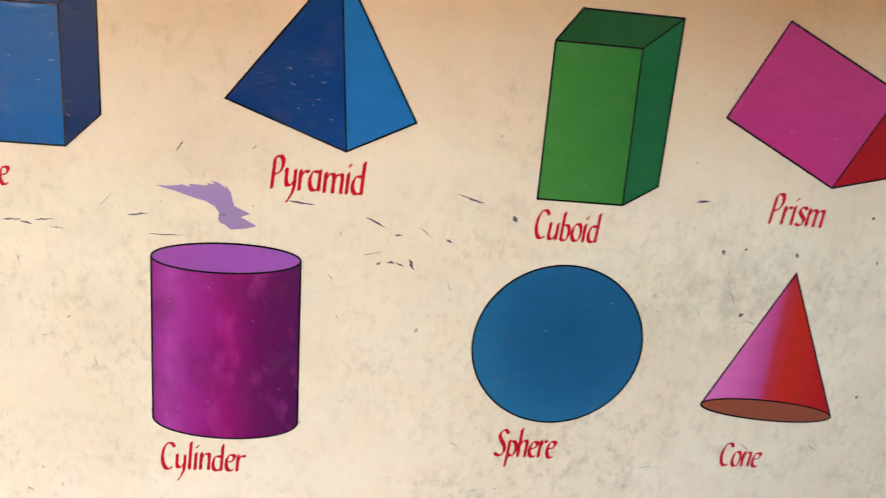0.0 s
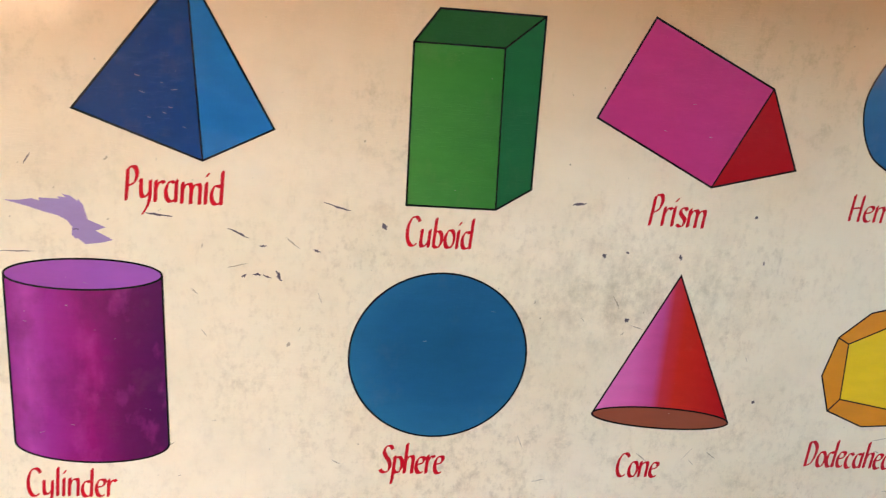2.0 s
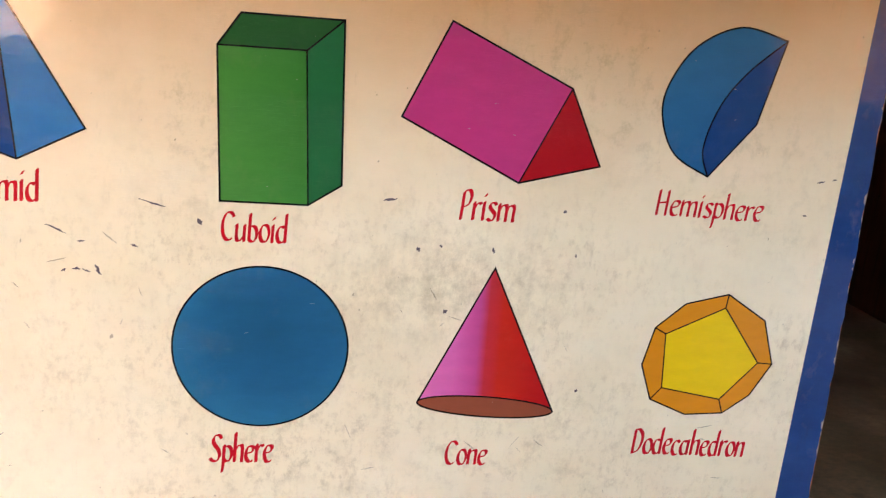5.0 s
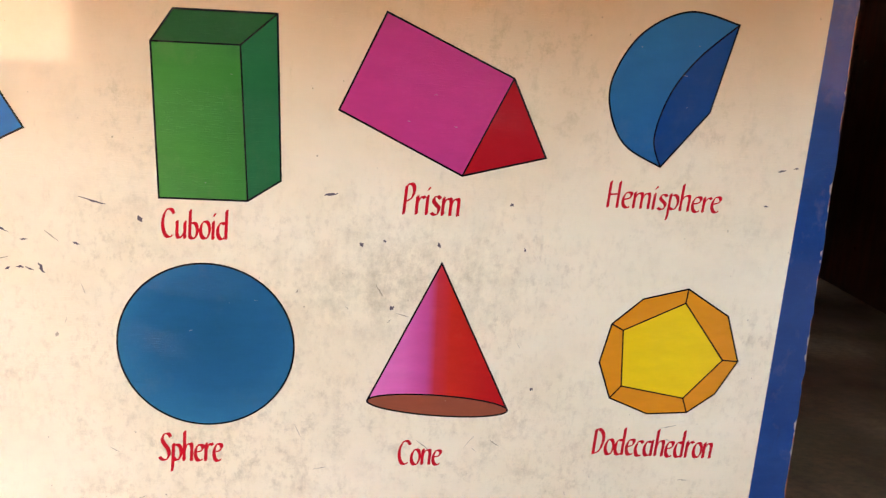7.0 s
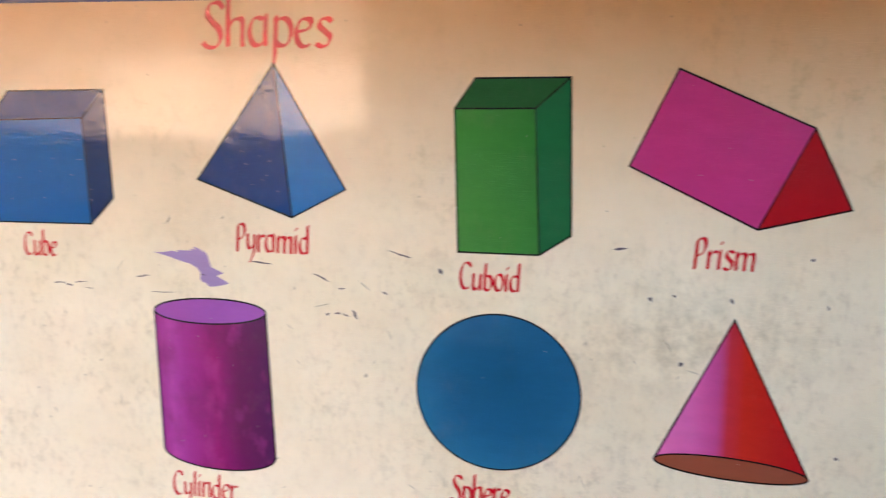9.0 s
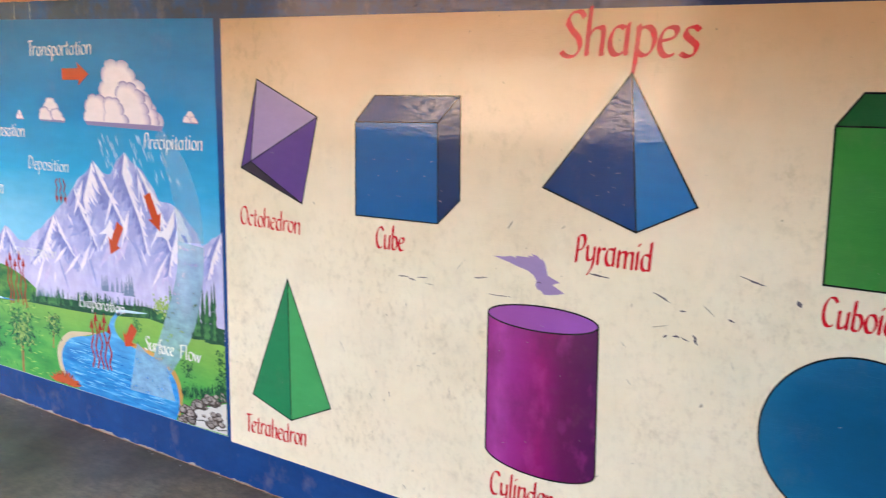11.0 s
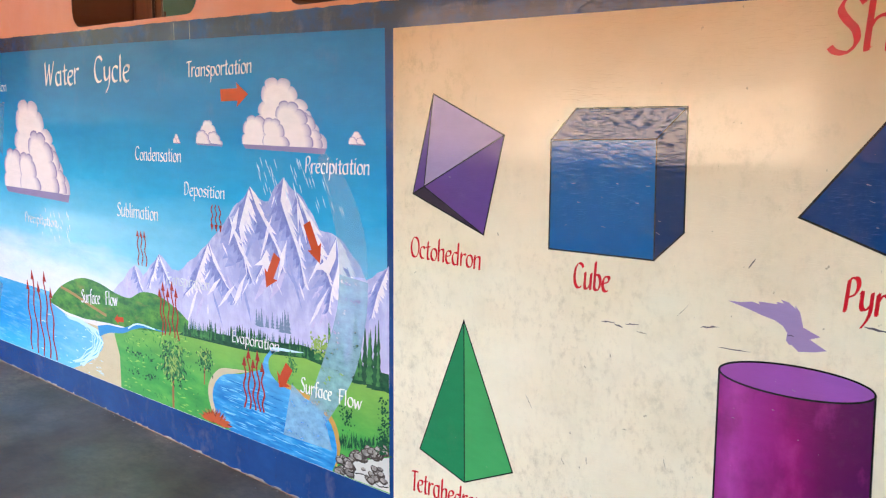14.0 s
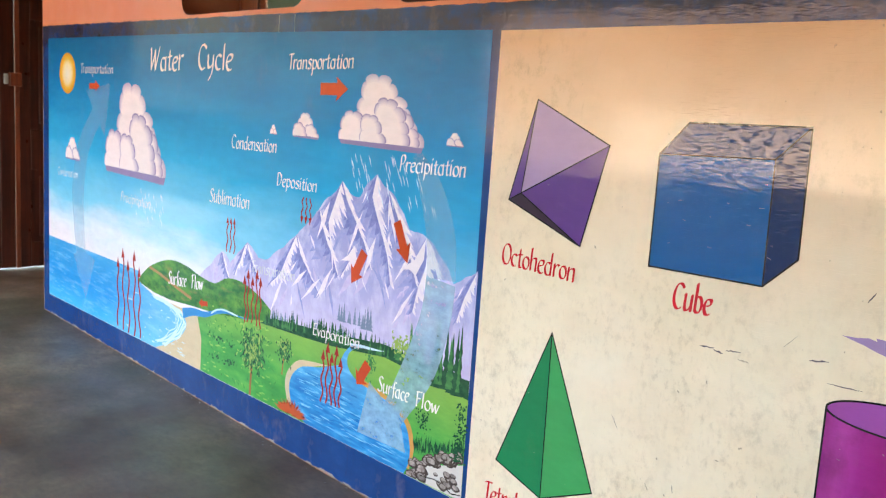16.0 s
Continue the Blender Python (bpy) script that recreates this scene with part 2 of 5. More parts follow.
def stroke(bm, pts, width, layer, closed=False):
    """A brushed line of even width with mitred corners."""
    pts = [Vector(p) for p in pts]
    n = len(pts)
    left, right = [], []
    for i, p in enumerate(pts):
        before = pts[i - 1] if (i or closed) else None
        after = pts[(i + 1) % n] if (i < n - 1 or closed) else None
        d1 = (p - before).normalized() if before is not None else (after - p).normalized()
        d2 = (after - p).normalized() if after is not None else d1
        t = d1 + d2
        t = t.normalized() if t.length > 1e-6 else d1
        side = Vector((-t.y, t.x))
        reach = width / 2 / max(0.45, side.dot(Vector((-d1.y, d1.x))))
        left.append(p + side * reach)
        right.append(p - side * reach)
    lv = [bm.verts.new((q.x, -STEP * layer, q.y)) for q in left]
    rv = [bm.verts.new((q.x, -STEP * layer, q.y)) for q in right]
    for i in range(n if closed else n - 1):
        j = (i + 1) % n
        bm.faces.new((rv[i], rv[j], lv[j], lv[i]))
    return bm


def line(name, pts, width, layer, material, parent, closed=False, label=""):
    return part(name, stroke(bmesh.new(), pts, width, layer, closed), material, parent, label)


def oval(x, z, rx, rz, n=64, a0=0.0, a1=360.0, turn=0.0):
    full = abs(a1 - a0) >= 360
    out = []
    for i in range(n if full else n + 1):
        a = radians(a0 + (a1 - a0) * i / n)
        u, v = rx * math.cos(a), rz * math.sin(a)
        c, s = math.cos(radians(turn)), math.sin(radians(turn))
        out.append((x + c * u - s * v, z + s * u + c * v))
    return out


def spline(pts, per=8, closed=False):
    """A smooth curve through a few points."""
    pts = [Vector(p) for p in pts]
    n, out = len(pts), []
    for i in range(n if closed else n - 1):
        p0 = pts[(i - 1) % n] if closed or i else pts[0]
        p1, p2 = pts[i], pts[(i + 1) % n]
        p3 = pts[(i + 2) % n] if closed or i + 2 < n else pts[-1]
        for k in range(per):
            t = k / per
            q = 0.5 * ((2 * p1) + (p2 - p0) * t + (2 * p0 - 5 * p1 + 4 * p2 - p3) * t * t + (3 * p1 - p0 - 3 * p2 + p3) * t ** 3)
            out.append((q.x, q.y))
    if not closed:
        out.append(tuple(pts[-1]))
    return out


def rough_line(pts, size, steps, seed):
    """A line broken up by fractal jitter."""
    rnd = random.Random(seed)
    pts = [Vector(p) for p in pts]
    for _ in range(steps):
        out = []
        for a, b in zip(pts, pts[1:]):
            out += [a, (a + b) / 2 + Vector((rnd.uniform(-0.4, 0.4), rnd.uniform(-1, 1))) * size * min(1.0, (b - a).length / 0.08)]
        pts = out + [pts[-1]]
        size *= 0.55
    return [tuple(p) for p in pts]


# ---- hand lettering: letters drawn with a broad nib, in units of the capital's height ----
GLYPH = {}


def stem(x, lo, hi):
    """An upright stroke with a small entry and a flick at its foot."""
    return [(x - 0.025, hi - 0.05), (x + 0.005, hi), (x, hi - 0.10), (x, lo + 0.10), (x + 0.012, lo + 0.02), (x + 0.05, lo + 0.035)]


def arch(a, b):
    return spline([(a + 0.01, 0.36), (a + 0.10, 0.54), (b - 0.07, 0.60), (b, 0.50), (b, 0.12), (b + 0.015, 0.02), (b + 0.06, 0.05)], 4)


def bowl(x, z, rx, rz, a0, a1):
    return oval(x, z, rx, rz, 18, a0, a1) + ([(x + rx, z)] if a1 - a0 >= 360 else [])


GLYPH["a"] = 0.56, [bowl(0.22, 0.29, 0.19, 0.29, 55, 310), stem(0.40, 0, 0.62)]
GLYPH["b"] = 0.50, [stem(0.06, 0.04, 1.02), bowl(0.20, 0.29, 0.19, 0.29, -140, 125)]
GLYPH["c"] = 0.44, [bowl(0.23, 0.30, 0.20, 0.30, 45, 305)]
GLYPH["d"] = 0.56, [bowl(0.22, 0.29, 0.19, 0.29, 55, 310), stem(0.40, 0, 1.02)]
GLYPH["e"] = 0.46, [bowl(0.23, 0.30, 0.20, 0.30, 80, 310), spline([(0.20, 0.60), (0.34, 0.58), (0.37, 0.46), (0.26, 0.36), (0.05, 0.32)], 4)]
GLYPH["f"] = 0.36, [spline([(0.40, 0.94), (0.30, 1.02), (0.19, 0.90), (0.17, 0.50), (0.15, -0.12)], 5), [(0.03, 0.57), (0.34, 0.62)]]
GLYPH["h"] = 0.54, [stem(0.06, 0, 1.02), arch(0.06, 0.40)]
GLYPH["i"] = 0.25, [stem(0.08, 0, 0.62), [(0.08, 0.80), (0.12, 0.86), (0.17, 0.90)]]
GLYPH["l"] = 0.24, [stem(0.08, 0, 1.02)]
GLYPH["m"] = 0.84, [stem(0.06, 0, 0.62), arch(0.06, 0.38), arch(0.38, 0.70)]
GLYPH["n"] = 0.54, [stem(0.06, 0, 0.62), arch(0.06, 0.40)]
GLYPH["o"] = 0.50, [bowl(0.23, 0.30, 0.20, 0.30, 0, 360)]
GLYPH["p"] = 0.52, [[(0.03, 0.56), (0.08, 0.62), (0.08, 0.40), (0.07, -0.20), (0.04, -0.40)], bowl(0.24, 0.31, 0.20, 0.29, -140, 130)]
GLYPH["r"] = 0.40, [stem(0.06, 0, 0.62), spline([(0.07, 0.36), (0.16, 0.54), (0.28, 0.61), (0.36, 0.55)], 4)]
GLYPH["s"] = 0.44, [spline([(0.37, 0.53), (0.26, 0.61), (0.11, 0.56), (0.10, 0.44), (0.22, 0.33), (0.34, 0.22), (0.31, 0.06), (0.17, 0.0), (0.03, 0.07)], 4)]
GLYPH["t"] = 0.36, [spline([(0.15, 0.86), (0.14, 0.50), (0.14, 0.14), (0.20, 0.02), (0.32, 0.08)], 4), [(0.0, 0.58), (0.31, 0.63)]]
GLYPH["u"] = 0.56, [spline([(0.01, 0.56), (0.06, 0.60), (0.06, 0.16), (0.14, 0.02), (0.26, 0.06), (0.38, 0.24)], 4), stem(0.40, 0, 0.62)]
GLYPH["v"] = 0.42, [[(0.02, 0.60), (0.17, 0.02)], [(0.17, 0.02), (0.35, 0.62)]]
GLYPH["w"] = 0.66, [[(0.02, 0.60), (0.14, 0.02)], [(0.14, 0.02), (0.28, 0.52)], [(0.28, 0.56), (0.40, 0.02)], [(0.40, 0.02), (0.56, 0.62)]]
GLYPH["y"] = 0.52, [spline([(0.0, 0.56), (0.05, 0.60), (0.06, 0.24), (0.14, 0.10), (0.26, 0.14), (0.36, 0.28)], 4), spline([(0.38, 0.62), (0.38, 0.10), (0.30, -0.18), (0.14, -0.42)], 4)]
GLYPH["C"] = 0.60, [bowl(0.31, 0.50, 0.28, 0.49, 42, 305)]
GLYPH["D"] = 0.62, [stem(0.08, 0, 0.97), spline([(0.02, 0.93), (0.24, 1.0), (0.46, 0.80), (0.49, 0.48), (0.36, 0.14), (0.06, 0.0)], 5)]
GLYPH["E"] = 0.50, [stem(0.08, 0, 0.97), [(0.06, 0.95), (0.42, 1.0)], [(0.10, 0.52), (0.36, 0.56)], [(0.08, 0.02), (0.44, 0.05)]]
GLYPH["F"] = 0.48, [stem(0.10, 0, 0.97), [(0.02, 0.93), (0.46, 1.0)], [(0.12, 0.52), (0.36, 0.56)]]
GLYPH["H"] = 0.66, [stem(0.07, 0, 0.98), stem(0.47, 0, 0.98), [(0.08, 0.48), (0.46, 0.53)]]
GLYPH["O"] = 0.66, [bowl(0.31, 0.50, 0.28, 0.49, 0, 360)]
GLYPH["P"] = 0.52, [[(0.09, 0.92), (0.08, 0.5), (0.06, 0.02), (0.10, 0.05)], spline([(0.06, 0.78), (0.16, 0.96), (0.34, 0.97), (0.42, 0.78), (0.34, 0.54), (0.12, 0.42)], 5)]
GLYPH["S"] = 0.54, [spline([(0.48, 0.86), (0.36, 0.99), (0.17, 0.95), (0.10, 0.77), (0.22, 0.58), (0.38, 0.41), (0.43, 0.18), (0.29, 0.01), (0.10, 0.03), (0.0, 0.12)], 5)]
GLYPH["T"] = 0.50, [[(0.0, 0.90), (0.10, 0.97), (0.52, 0.98)], stem(0.25, 0, 0.95)]
GLYPH["W"] = 0.80, [[(0.02, 0.98), (0.08, 0.02), (0.12, 0.05)], [(0.10, 0.04), (0.36, 0.86)], [(0.34, 0.88), (0.40, 0.02), (0.44, 0.05)], [(0.42, 0.04), (0.70, 0.98)]]
NIB_ANGLE = radians(38)


def word(text, x0, x1, z, cap, layer, material, parent, lean=0.06, rise=0.0, nib=0.145, name="lettering", label=""):
    """A hand-lettered word swept with a broad slanted nib, from x0 to x1, on the line z."""
    rnd = random.Random(len(text) * 7 + int(abs(x0) * 1000))
    wide = sum(GLYPH[c][0] for c in text) - 0.06
    reach = nib * cap
    sx = (x1 - x0 - reach * 0.8) / (wide + lean * 0.5)
    v = Vector((math.cos(NIB_ANGLE), math.sin(NIB_ANGLE))) * reach / 2
    bm = bmesh.new()
    at = 0.0
    for c in text:
        advance, strokes = GLYPH[c]
        lift, grow = rnd.uniform(-0.02, 0.02), rnd.uniform(0.96, 1.05)
        for k, pts in enumerate(strokes):
            way = []
            for px, pz in pts:
                X = x0 + reach * 0.4 + (at + px + lean * pz) * sx
                way.append(Vector((X, z + (pz * grow + lift) * cap + rise * (X - x0))))
            n = len(way)
            press = [0.82 + 0.18 * math.sin(math.pi * min(1.0, (i + 0.6) / n)) for i in range(n)]
            d = -STEP * (layer + 0.12 * k)
            lo = [bm.verts.new((p.x - v.x * f, d, p.y - v.y * f)) for p, f in zip(way, press)]
            hi = [bm.verts.new((p.x + v.x * f, d, p.y + v.y * f)) for p, f in zip(way, press)]
            for i in range(n - 1):
                bm.faces.new((lo[i], lo[i + 1], hi[i + 1], hi[i]))
            stroke(bm, way, reach * 0.36, layer + 0.12 * k + 0.06)
        at += advance
    for f in bm.faces:
        f.normal_update()
        if f.normal.y > 0:
            f.normal_flip()
    return part(name, bm, material, parent, label)


# ---- the corridor and the wall ----
X0, X1, DEEP = -2.985, 2.822, 0.235
CEIL = 2.95
WINDOWS = [(-1.572, -0.802, 1.398), (-0.388, 0.364, 1.386)]


def dado_top(x):
    return 1.400 - 0.0095 * (x + 3.0)


def rounded(x0, x1, z0, z1, r, n=6):
    out = []
    for cx, cz, a in ((x1 - r, z0 + r, -90), (x1 - r, z1 - r, 0), (x0 + r, z1 - r, 90), (x0 + r, z0 + r, 180)):
        for i in range(n + 1):
            t = radians(a + 90 * i / n)
            out.append((cx + r * math.cos(t), cz + r * math.sin(t)))
    return out


def long_wall():
    """The classroom wall, with two rounded window openings right through it."""
    bm = bmesh.new()
    edges = []
    for loop in [[(X0, 0), (X1 + 0.024, 0), (X1 - 0.065, CEIL), (X0, CEIL)]] + [rounded(a, b, z, 2.45, 0.055) for a, b, z in WINDOWS]:
        vs = [bm.verts.new((x, 0, z)) for x, z in loop]
        edges += [bm.edges.new((p, q)) for p, q in zip(vs, vs[1:] + vs[:1])]
    bmesh.ops.triangle_fill(bm, use_beauty=True, use_dissolve=False, edges=edges)
    faces = list(bm.faces)
    made = bmesh.ops.extrude_face_region(bm, geom=faces)["geom"]
    bmesh.ops.translate(bm, verts=[g for g in made if isinstance(g, bmesh.types.BMVert)], vec=(0, DEEP, 0))
    bmesh.ops.recalc_face_normals(bm, faces=bm.faces)
    ob = link_mesh("wall_classroom", bm, ORANGE_WALL)
    ob.data.materials.append(JAMB)
    for p in ob.data.polygons:
        if 0.01 < p.center.y < DEEP - 0.01 and X0 + 0.01 < p.center.x < X1 - 0.01 and 0.5 < p.center.z < CEIL - 0.1:
            p.material_index = 1
    return tagged(ob, "salmon orange masonry wall with rounded brown window openings", "wall", kind="structure")


wall_classroom = long_wall()

floor = boxed("floor", (-9, -2.9, -0.3), (9, 0.9, 0), FLOOR)
tagged(floor, "worn grey brown concrete corridor floor with stains", "floor", kind="structure")
room_floor = boxed("floor_inside", (-7, 0.9, -0.3), (7.5, 6.0, 0), FLOOR)
tagged(room_floor, "dark worn concrete floor inside the building", "floor", kind="structure")
ceiling = boxed("ceiling", (-4.3, -2.75, CEIL), (7.5, 6.0, CEIL + 0.15), PALE_CEILING)
tagged(ceiling, "peach painted slab ceiling over the corridor", "ceiling", kind="structure")

# orange paint darkened as if shaded, so that it reflects dimly
SHADY = plaster("shade darkened orange wall paint", srgb(76, 53, 41), srgb(94, 66, 48), 0.8, 0.3, 0.1)
# outer side of the corridor, unseen: the beam hangs low to shade the upper wall
beam = boxed("trim_shade_beam", (-4.3, -2.75, CEIL - 0.70), (6.19, -2.55, CEIL - 0.002), ORANGE_WALL)
tagged(beam, "unseen salmon edge beam, hung low to shade the upper wall", "beam", kind="structure")
# unseen low wall, placed to bound the yard's bright reflection
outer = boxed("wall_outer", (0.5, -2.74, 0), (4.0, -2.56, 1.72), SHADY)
tagged(outer, "unseen low wall on the yard side, orange darkened as if shaded", "wall", kind="structure")

# the yard and the block across it, unseen: set up for the wall's reflections
YARD = plaster("dark yard grass", srgb(18, 25, 14), srgb(28, 37, 20), 0.9, 0.3, 0.6)
YARD.node_tree.nodes["Principled BSDF"].inputs["Specular IOR Level"].default_value = 0.0  # grass has no sheen
ground = boxed("ground", (-400, -400, -0.5), (400, 400, -0.14), YARD)
tagged(ground, "dark green grass of the school yard", "ground", kind="structure")
FACADE = plaster("sunlit dull peach facade paint", srgb(146, 125, 114), srgb(158, 137, 126), 0.8, 0.2, 0.1)
facade = boxed("backdrop_block", (-24, -29.5, -0.14), (-6.5, -26.0, 5.6), FACADE)
tagged(facade, "sunlit dull peach school block across the yard", "building", kind="structure")
# unseen block in the darkened paint, keeps the border's reflection dim
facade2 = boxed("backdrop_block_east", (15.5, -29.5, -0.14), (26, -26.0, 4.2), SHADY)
tagged(facade2, "unseen block across the yard, darkened to dim its reflection", "building", kind="structure")
# low wall and apron added as the bright band that the gloss mirrors
LIMEWASH = plaster("sunlit whitewashed yard wall", srgb(204, 186, 172), srgb(214, 197, 184), 0.8, 0.2, 0.1)
for x0, x1 in ((-17.0, -6.6),):
    yard_wall = boxed("backdrop_yard_wall", (x0, -25.7, -0.14), (x1, -25.4, 2.1), LIMEWASH)
    tagged(yard_wall, "unseen sunlit whitewashed low wall, placed for its reflection", "wall", kind="structure")
apron = boxed("pavement_yard", (-17, -25.39, -0.2), (-6.4, -19.0, -0.10), plaster("sunlit yard concrete", srgb(166, 151, 140), srgb(178, 163, 152), 0.8, 0.2, 0.1))
tagged(apron, "unseen sunlit concrete apron, added to lower the bright reflection", "pavement", kind="structure")
# unseen hall, darkened in the same way
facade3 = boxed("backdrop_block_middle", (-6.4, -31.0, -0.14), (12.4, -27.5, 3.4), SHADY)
tagged(facade3, "unseen hall across the yard, darkened to dim its reflection", "building", kind="structure")

# unseen ridge added to block low sky and dim the wall's top
WOODS = plaster("unseen dark woodland", srgb(24, 32, 20), srgb(36, 44, 27), 0.9, 0.3, 0.5)
bm = bmesh.new()
crest_rnd = random.Random(4)
tops = [(-160 + 4 * i, 15.5 + crest_rnd.uniform(-2.2, 2.2) + 1.5 * math.sin(i * 0.37)) for i in range(81)]
front = [bm.verts.new((x, -46 + crest_rnd.uniform(-1, 1), z)) for x, z in tops]
foot = [bm.verts.new((x, -42, -0.2)) for x, z in tops]
rear = [bm.verts.new((x, -56, -0.2)) for x, z in tops]
for i in range(80):
    bm.faces.new((foot[i], foot[i + 1], front[i + 1], front[i]))
    bm.faces.new((front[i], front[i + 1], rear[i + 1], rear[i]))
woods = link_mesh("backdrop_sky_block", bm, WOODS)
tagged(woods, "unseen dark wooded ridge, added to block low sky", "woodland", kind="structure")

# ends of the corridor and the rooms behind the wall
west = boxed("wall_west", (-4.30, -0.95, 0), (-4.09, -0.72, CEIL), ORANGE_WALL)
tagged(west, "salmon orange end wall of the corridor", "wall", kind="structure")
west2 = boxed("wall_west_inner", (-4.30, 1.10, 0), (-4.09, 6.0, CEIL), ORANGE_WALL)
tagged(west2, "salmon orange wall past the double door", "wall", kind="structure")
west3 = boxed("wall_west_lintel", (-4.30, -0.72, 2.2), (-4.09, 1.10, CEIL), ORANGE_WALL)
tagged(west3, "salmon orange wall over the double door", "wall", kind="structure")
east = boxed("wall_east", (6.2, -2.74, 0), (6.4, 0, CEIL - 0.002), ORANGE_WALL)
tagged(east, "salmon orange end wall of the corridor", "wall", kind="structure")
GREEN_WALL = plaster("pale green classroom paint", srgb(120, 150, 130), srgb(140, 168, 146), 0.6, 0.2, 0.1)
MAUVE_WALL = plaster("mauve classroom paint", srgb(150, 112, 104), srgb(168, 128, 118), 0.6, 0.2, 0.1)
BOARD = plaster("olive green board paint", srgb(120, 124, 62), srgb(140, 142, 78), 0.5, 0.2, 0.1)
back = boxed("wall_back", (-7, 5.8, 0), (7.5, 6.0, 1.0), GREEN_WALL)
tagged(back, "pale green back wall of the classroom", "wall", kind="structure")
back2 = boxed("wall_back_upper", (-7, 5.8, 2.3), (7.5, 6.0, CEIL), GREEN_WALL)
tagged(back2, "pale green back wall above the far windows", "wall", kind="structure")
for x in (-6.9, -4.2, -2.6, -1.0, 0.6, 2.3, 7.0):
    pier = boxed("wall_back_pier", (x - 0.25, 5.8, 1.0), (x + 0.25, 6.0, 2.3), GREEN_WALL)
    tagged(pier, "pale green pier between the far windows", "wall", kind="structure")
side1 = boxed("wall_room_west", (-2.985, DEEP, 0), (-2.86, 5.8, CEIL), MAUVE_WALL)
tagged(side1, "mauve painted side wall of the classroom", "wall", kind="structure")
side2 = boxed("wall_room_east", (2.62, DEEP, 0), (2.822, 5.8, CEIL), MAUVE_WALL)
tagged(side2, "mauve painted side wall of the classroom", "wall", kind="structure")
over = boxed("wall_over_doorway", (X1, 0, 2.15), (7.3, DEEP, CEIL), ORANGE_WALL)
tagged(over, "salmon orange wall over the doorway", "wall", kind="structure")
past = boxed("wall_past_doorway", (4.35, 0, 0), (7.3, DEEP, 2.15), ORANGE_WALL)
tagged(past, "salmon orange wall past the doorway", "wall", kind="structure")


# ---- the painted dado: navy border round two pictures ----
def ragged(a, b, n, size, seed):
    rnd = random.Random(seed)
    return [(a[0] + (b[0] - a[0]) * i / n + rnd.uniform(-size, size) * (0 < i < n) * (abs(a[1] - b[1]) > 1),
             a[1] + (b[1] - a[1]) * i / n + rnd.uniform(-size, size) * (0 < i < n) * (abs(a[0] - b[0]) > 1)) for i in range(n)]


border_pts = (ragged((X0 + 0.004, 0.004), (X1 + 0.0235, 0.004), 260, 0.003, 1) + ragged((X1 + 0.0235, 0.006), (2.8055, dado_top(2.8)), 60, 0.003, 2)
              + ragged((2.8055, dado_top(2.8)), (X0 + 0.004, dado_top(X0)), 220, 0.0018, 3) + ragged((X0 + 0.004, dado_top(X0)), (X0 + 0.004, 0.006), 40, 0.003, 4))
RENDER_COAT = plaster("bare grey white render", srgb(110, 104, 98), srgb(150, 142, 132), 0.8, 0.4, 0.4)
under = link_mesh("bare_render", lay(bmesh.new(), [(X0 + 0.001, 0.001), (X1 + 0.0225, 0.001), (2.804, dado_top(2.8) - 0.004), (X0 + 0.001, dado_top(X0) - 0.004)], 0.4), RENDER_COAT)
tagged(under, "bare grey render showing where the border has chipped", "wall", kind="structure")
border = link_mesh("painted_border", lay(bmesh.new(), border_pts, 1), NAVY)
tagged(border, "worn navy blue painted border on the corridor wall", "border", kind="structure")

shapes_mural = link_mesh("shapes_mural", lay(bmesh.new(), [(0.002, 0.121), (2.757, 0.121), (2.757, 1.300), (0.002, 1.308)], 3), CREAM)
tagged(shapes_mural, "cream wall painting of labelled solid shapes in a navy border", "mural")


def solid(name, label, outline, faces, lines=(), width=0.0037):
    """A painted solid: flat faces with their own paint, and black outlines."""
    base = part(name, lay(bmesh.new(), outline, 4), BLACK, shapes_mural, label)
    for kind, pts, material in faces:
        patch(kind, pts, 5, material, base)
    line("outline", outline, width, 7, BLACK, base, closed=True)
    for pts in lines:
        line("edge_line", pts, width * 0.85, 6.5, BLACK, base)
    return base


def flat(name, *rgb):
    return enamel(name, srgb(*rgb), 0.12, 0.5)


BLUE_MID, BLUE_DARK, BLUE_TOP = flat("cube blue", 0, 88, 148), flat("deep navy blue", 2, 42, 88), flat("cube top blue", 8, 54, 106)
PYR_L = enamel("pyramid dark blue", fade((1, -0.3), 0.7, 0.95, (0.0, srgb(2, 50, 106)), (1.0, srgb(0, 60, 120))), 0.2, 0.6)
PYR_R = flat("pyramid light blue", 2, 106, 166)
GREEN_F = enamel("cuboid green", fade((1, 0.2), 1.68, 1.9, (0.0, srgb(58, 134, 62)), (1.0, srgb(38, 116, 52))), 0.2, 0.4)
GREEN_T, GREEN_S = flat("cuboid dark green top", 26, 84, 44), flat("cuboid green side", 14, 98, 58)
PINK, CRIMSON = flat("prism pink", 194, 60, 122), flat("prism red", 170, 28, 36)
HEMI_OUT = enamel("hemisphere blue", fade((-0.6, 0.8), -0.85, -0.45, (0.0, srgb(4, 82, 136)), (1.0, srgb(26, 106, 150))), 0.2, 0.6)
HEMI_IN = flat("hemisphere dark blue", 2, 60, 118)
ORB_BLUE = enamel("sphere blue", orb(1.62, 0.55, 0.22, 0.22, (0.0, srgb(2, 82, 120)), (0.55, srgb(4, 90, 132)), (0.9, srgb(12, 104, 144)), (1.0, srgb(34, 116, 154))), 0.2, 0.3)
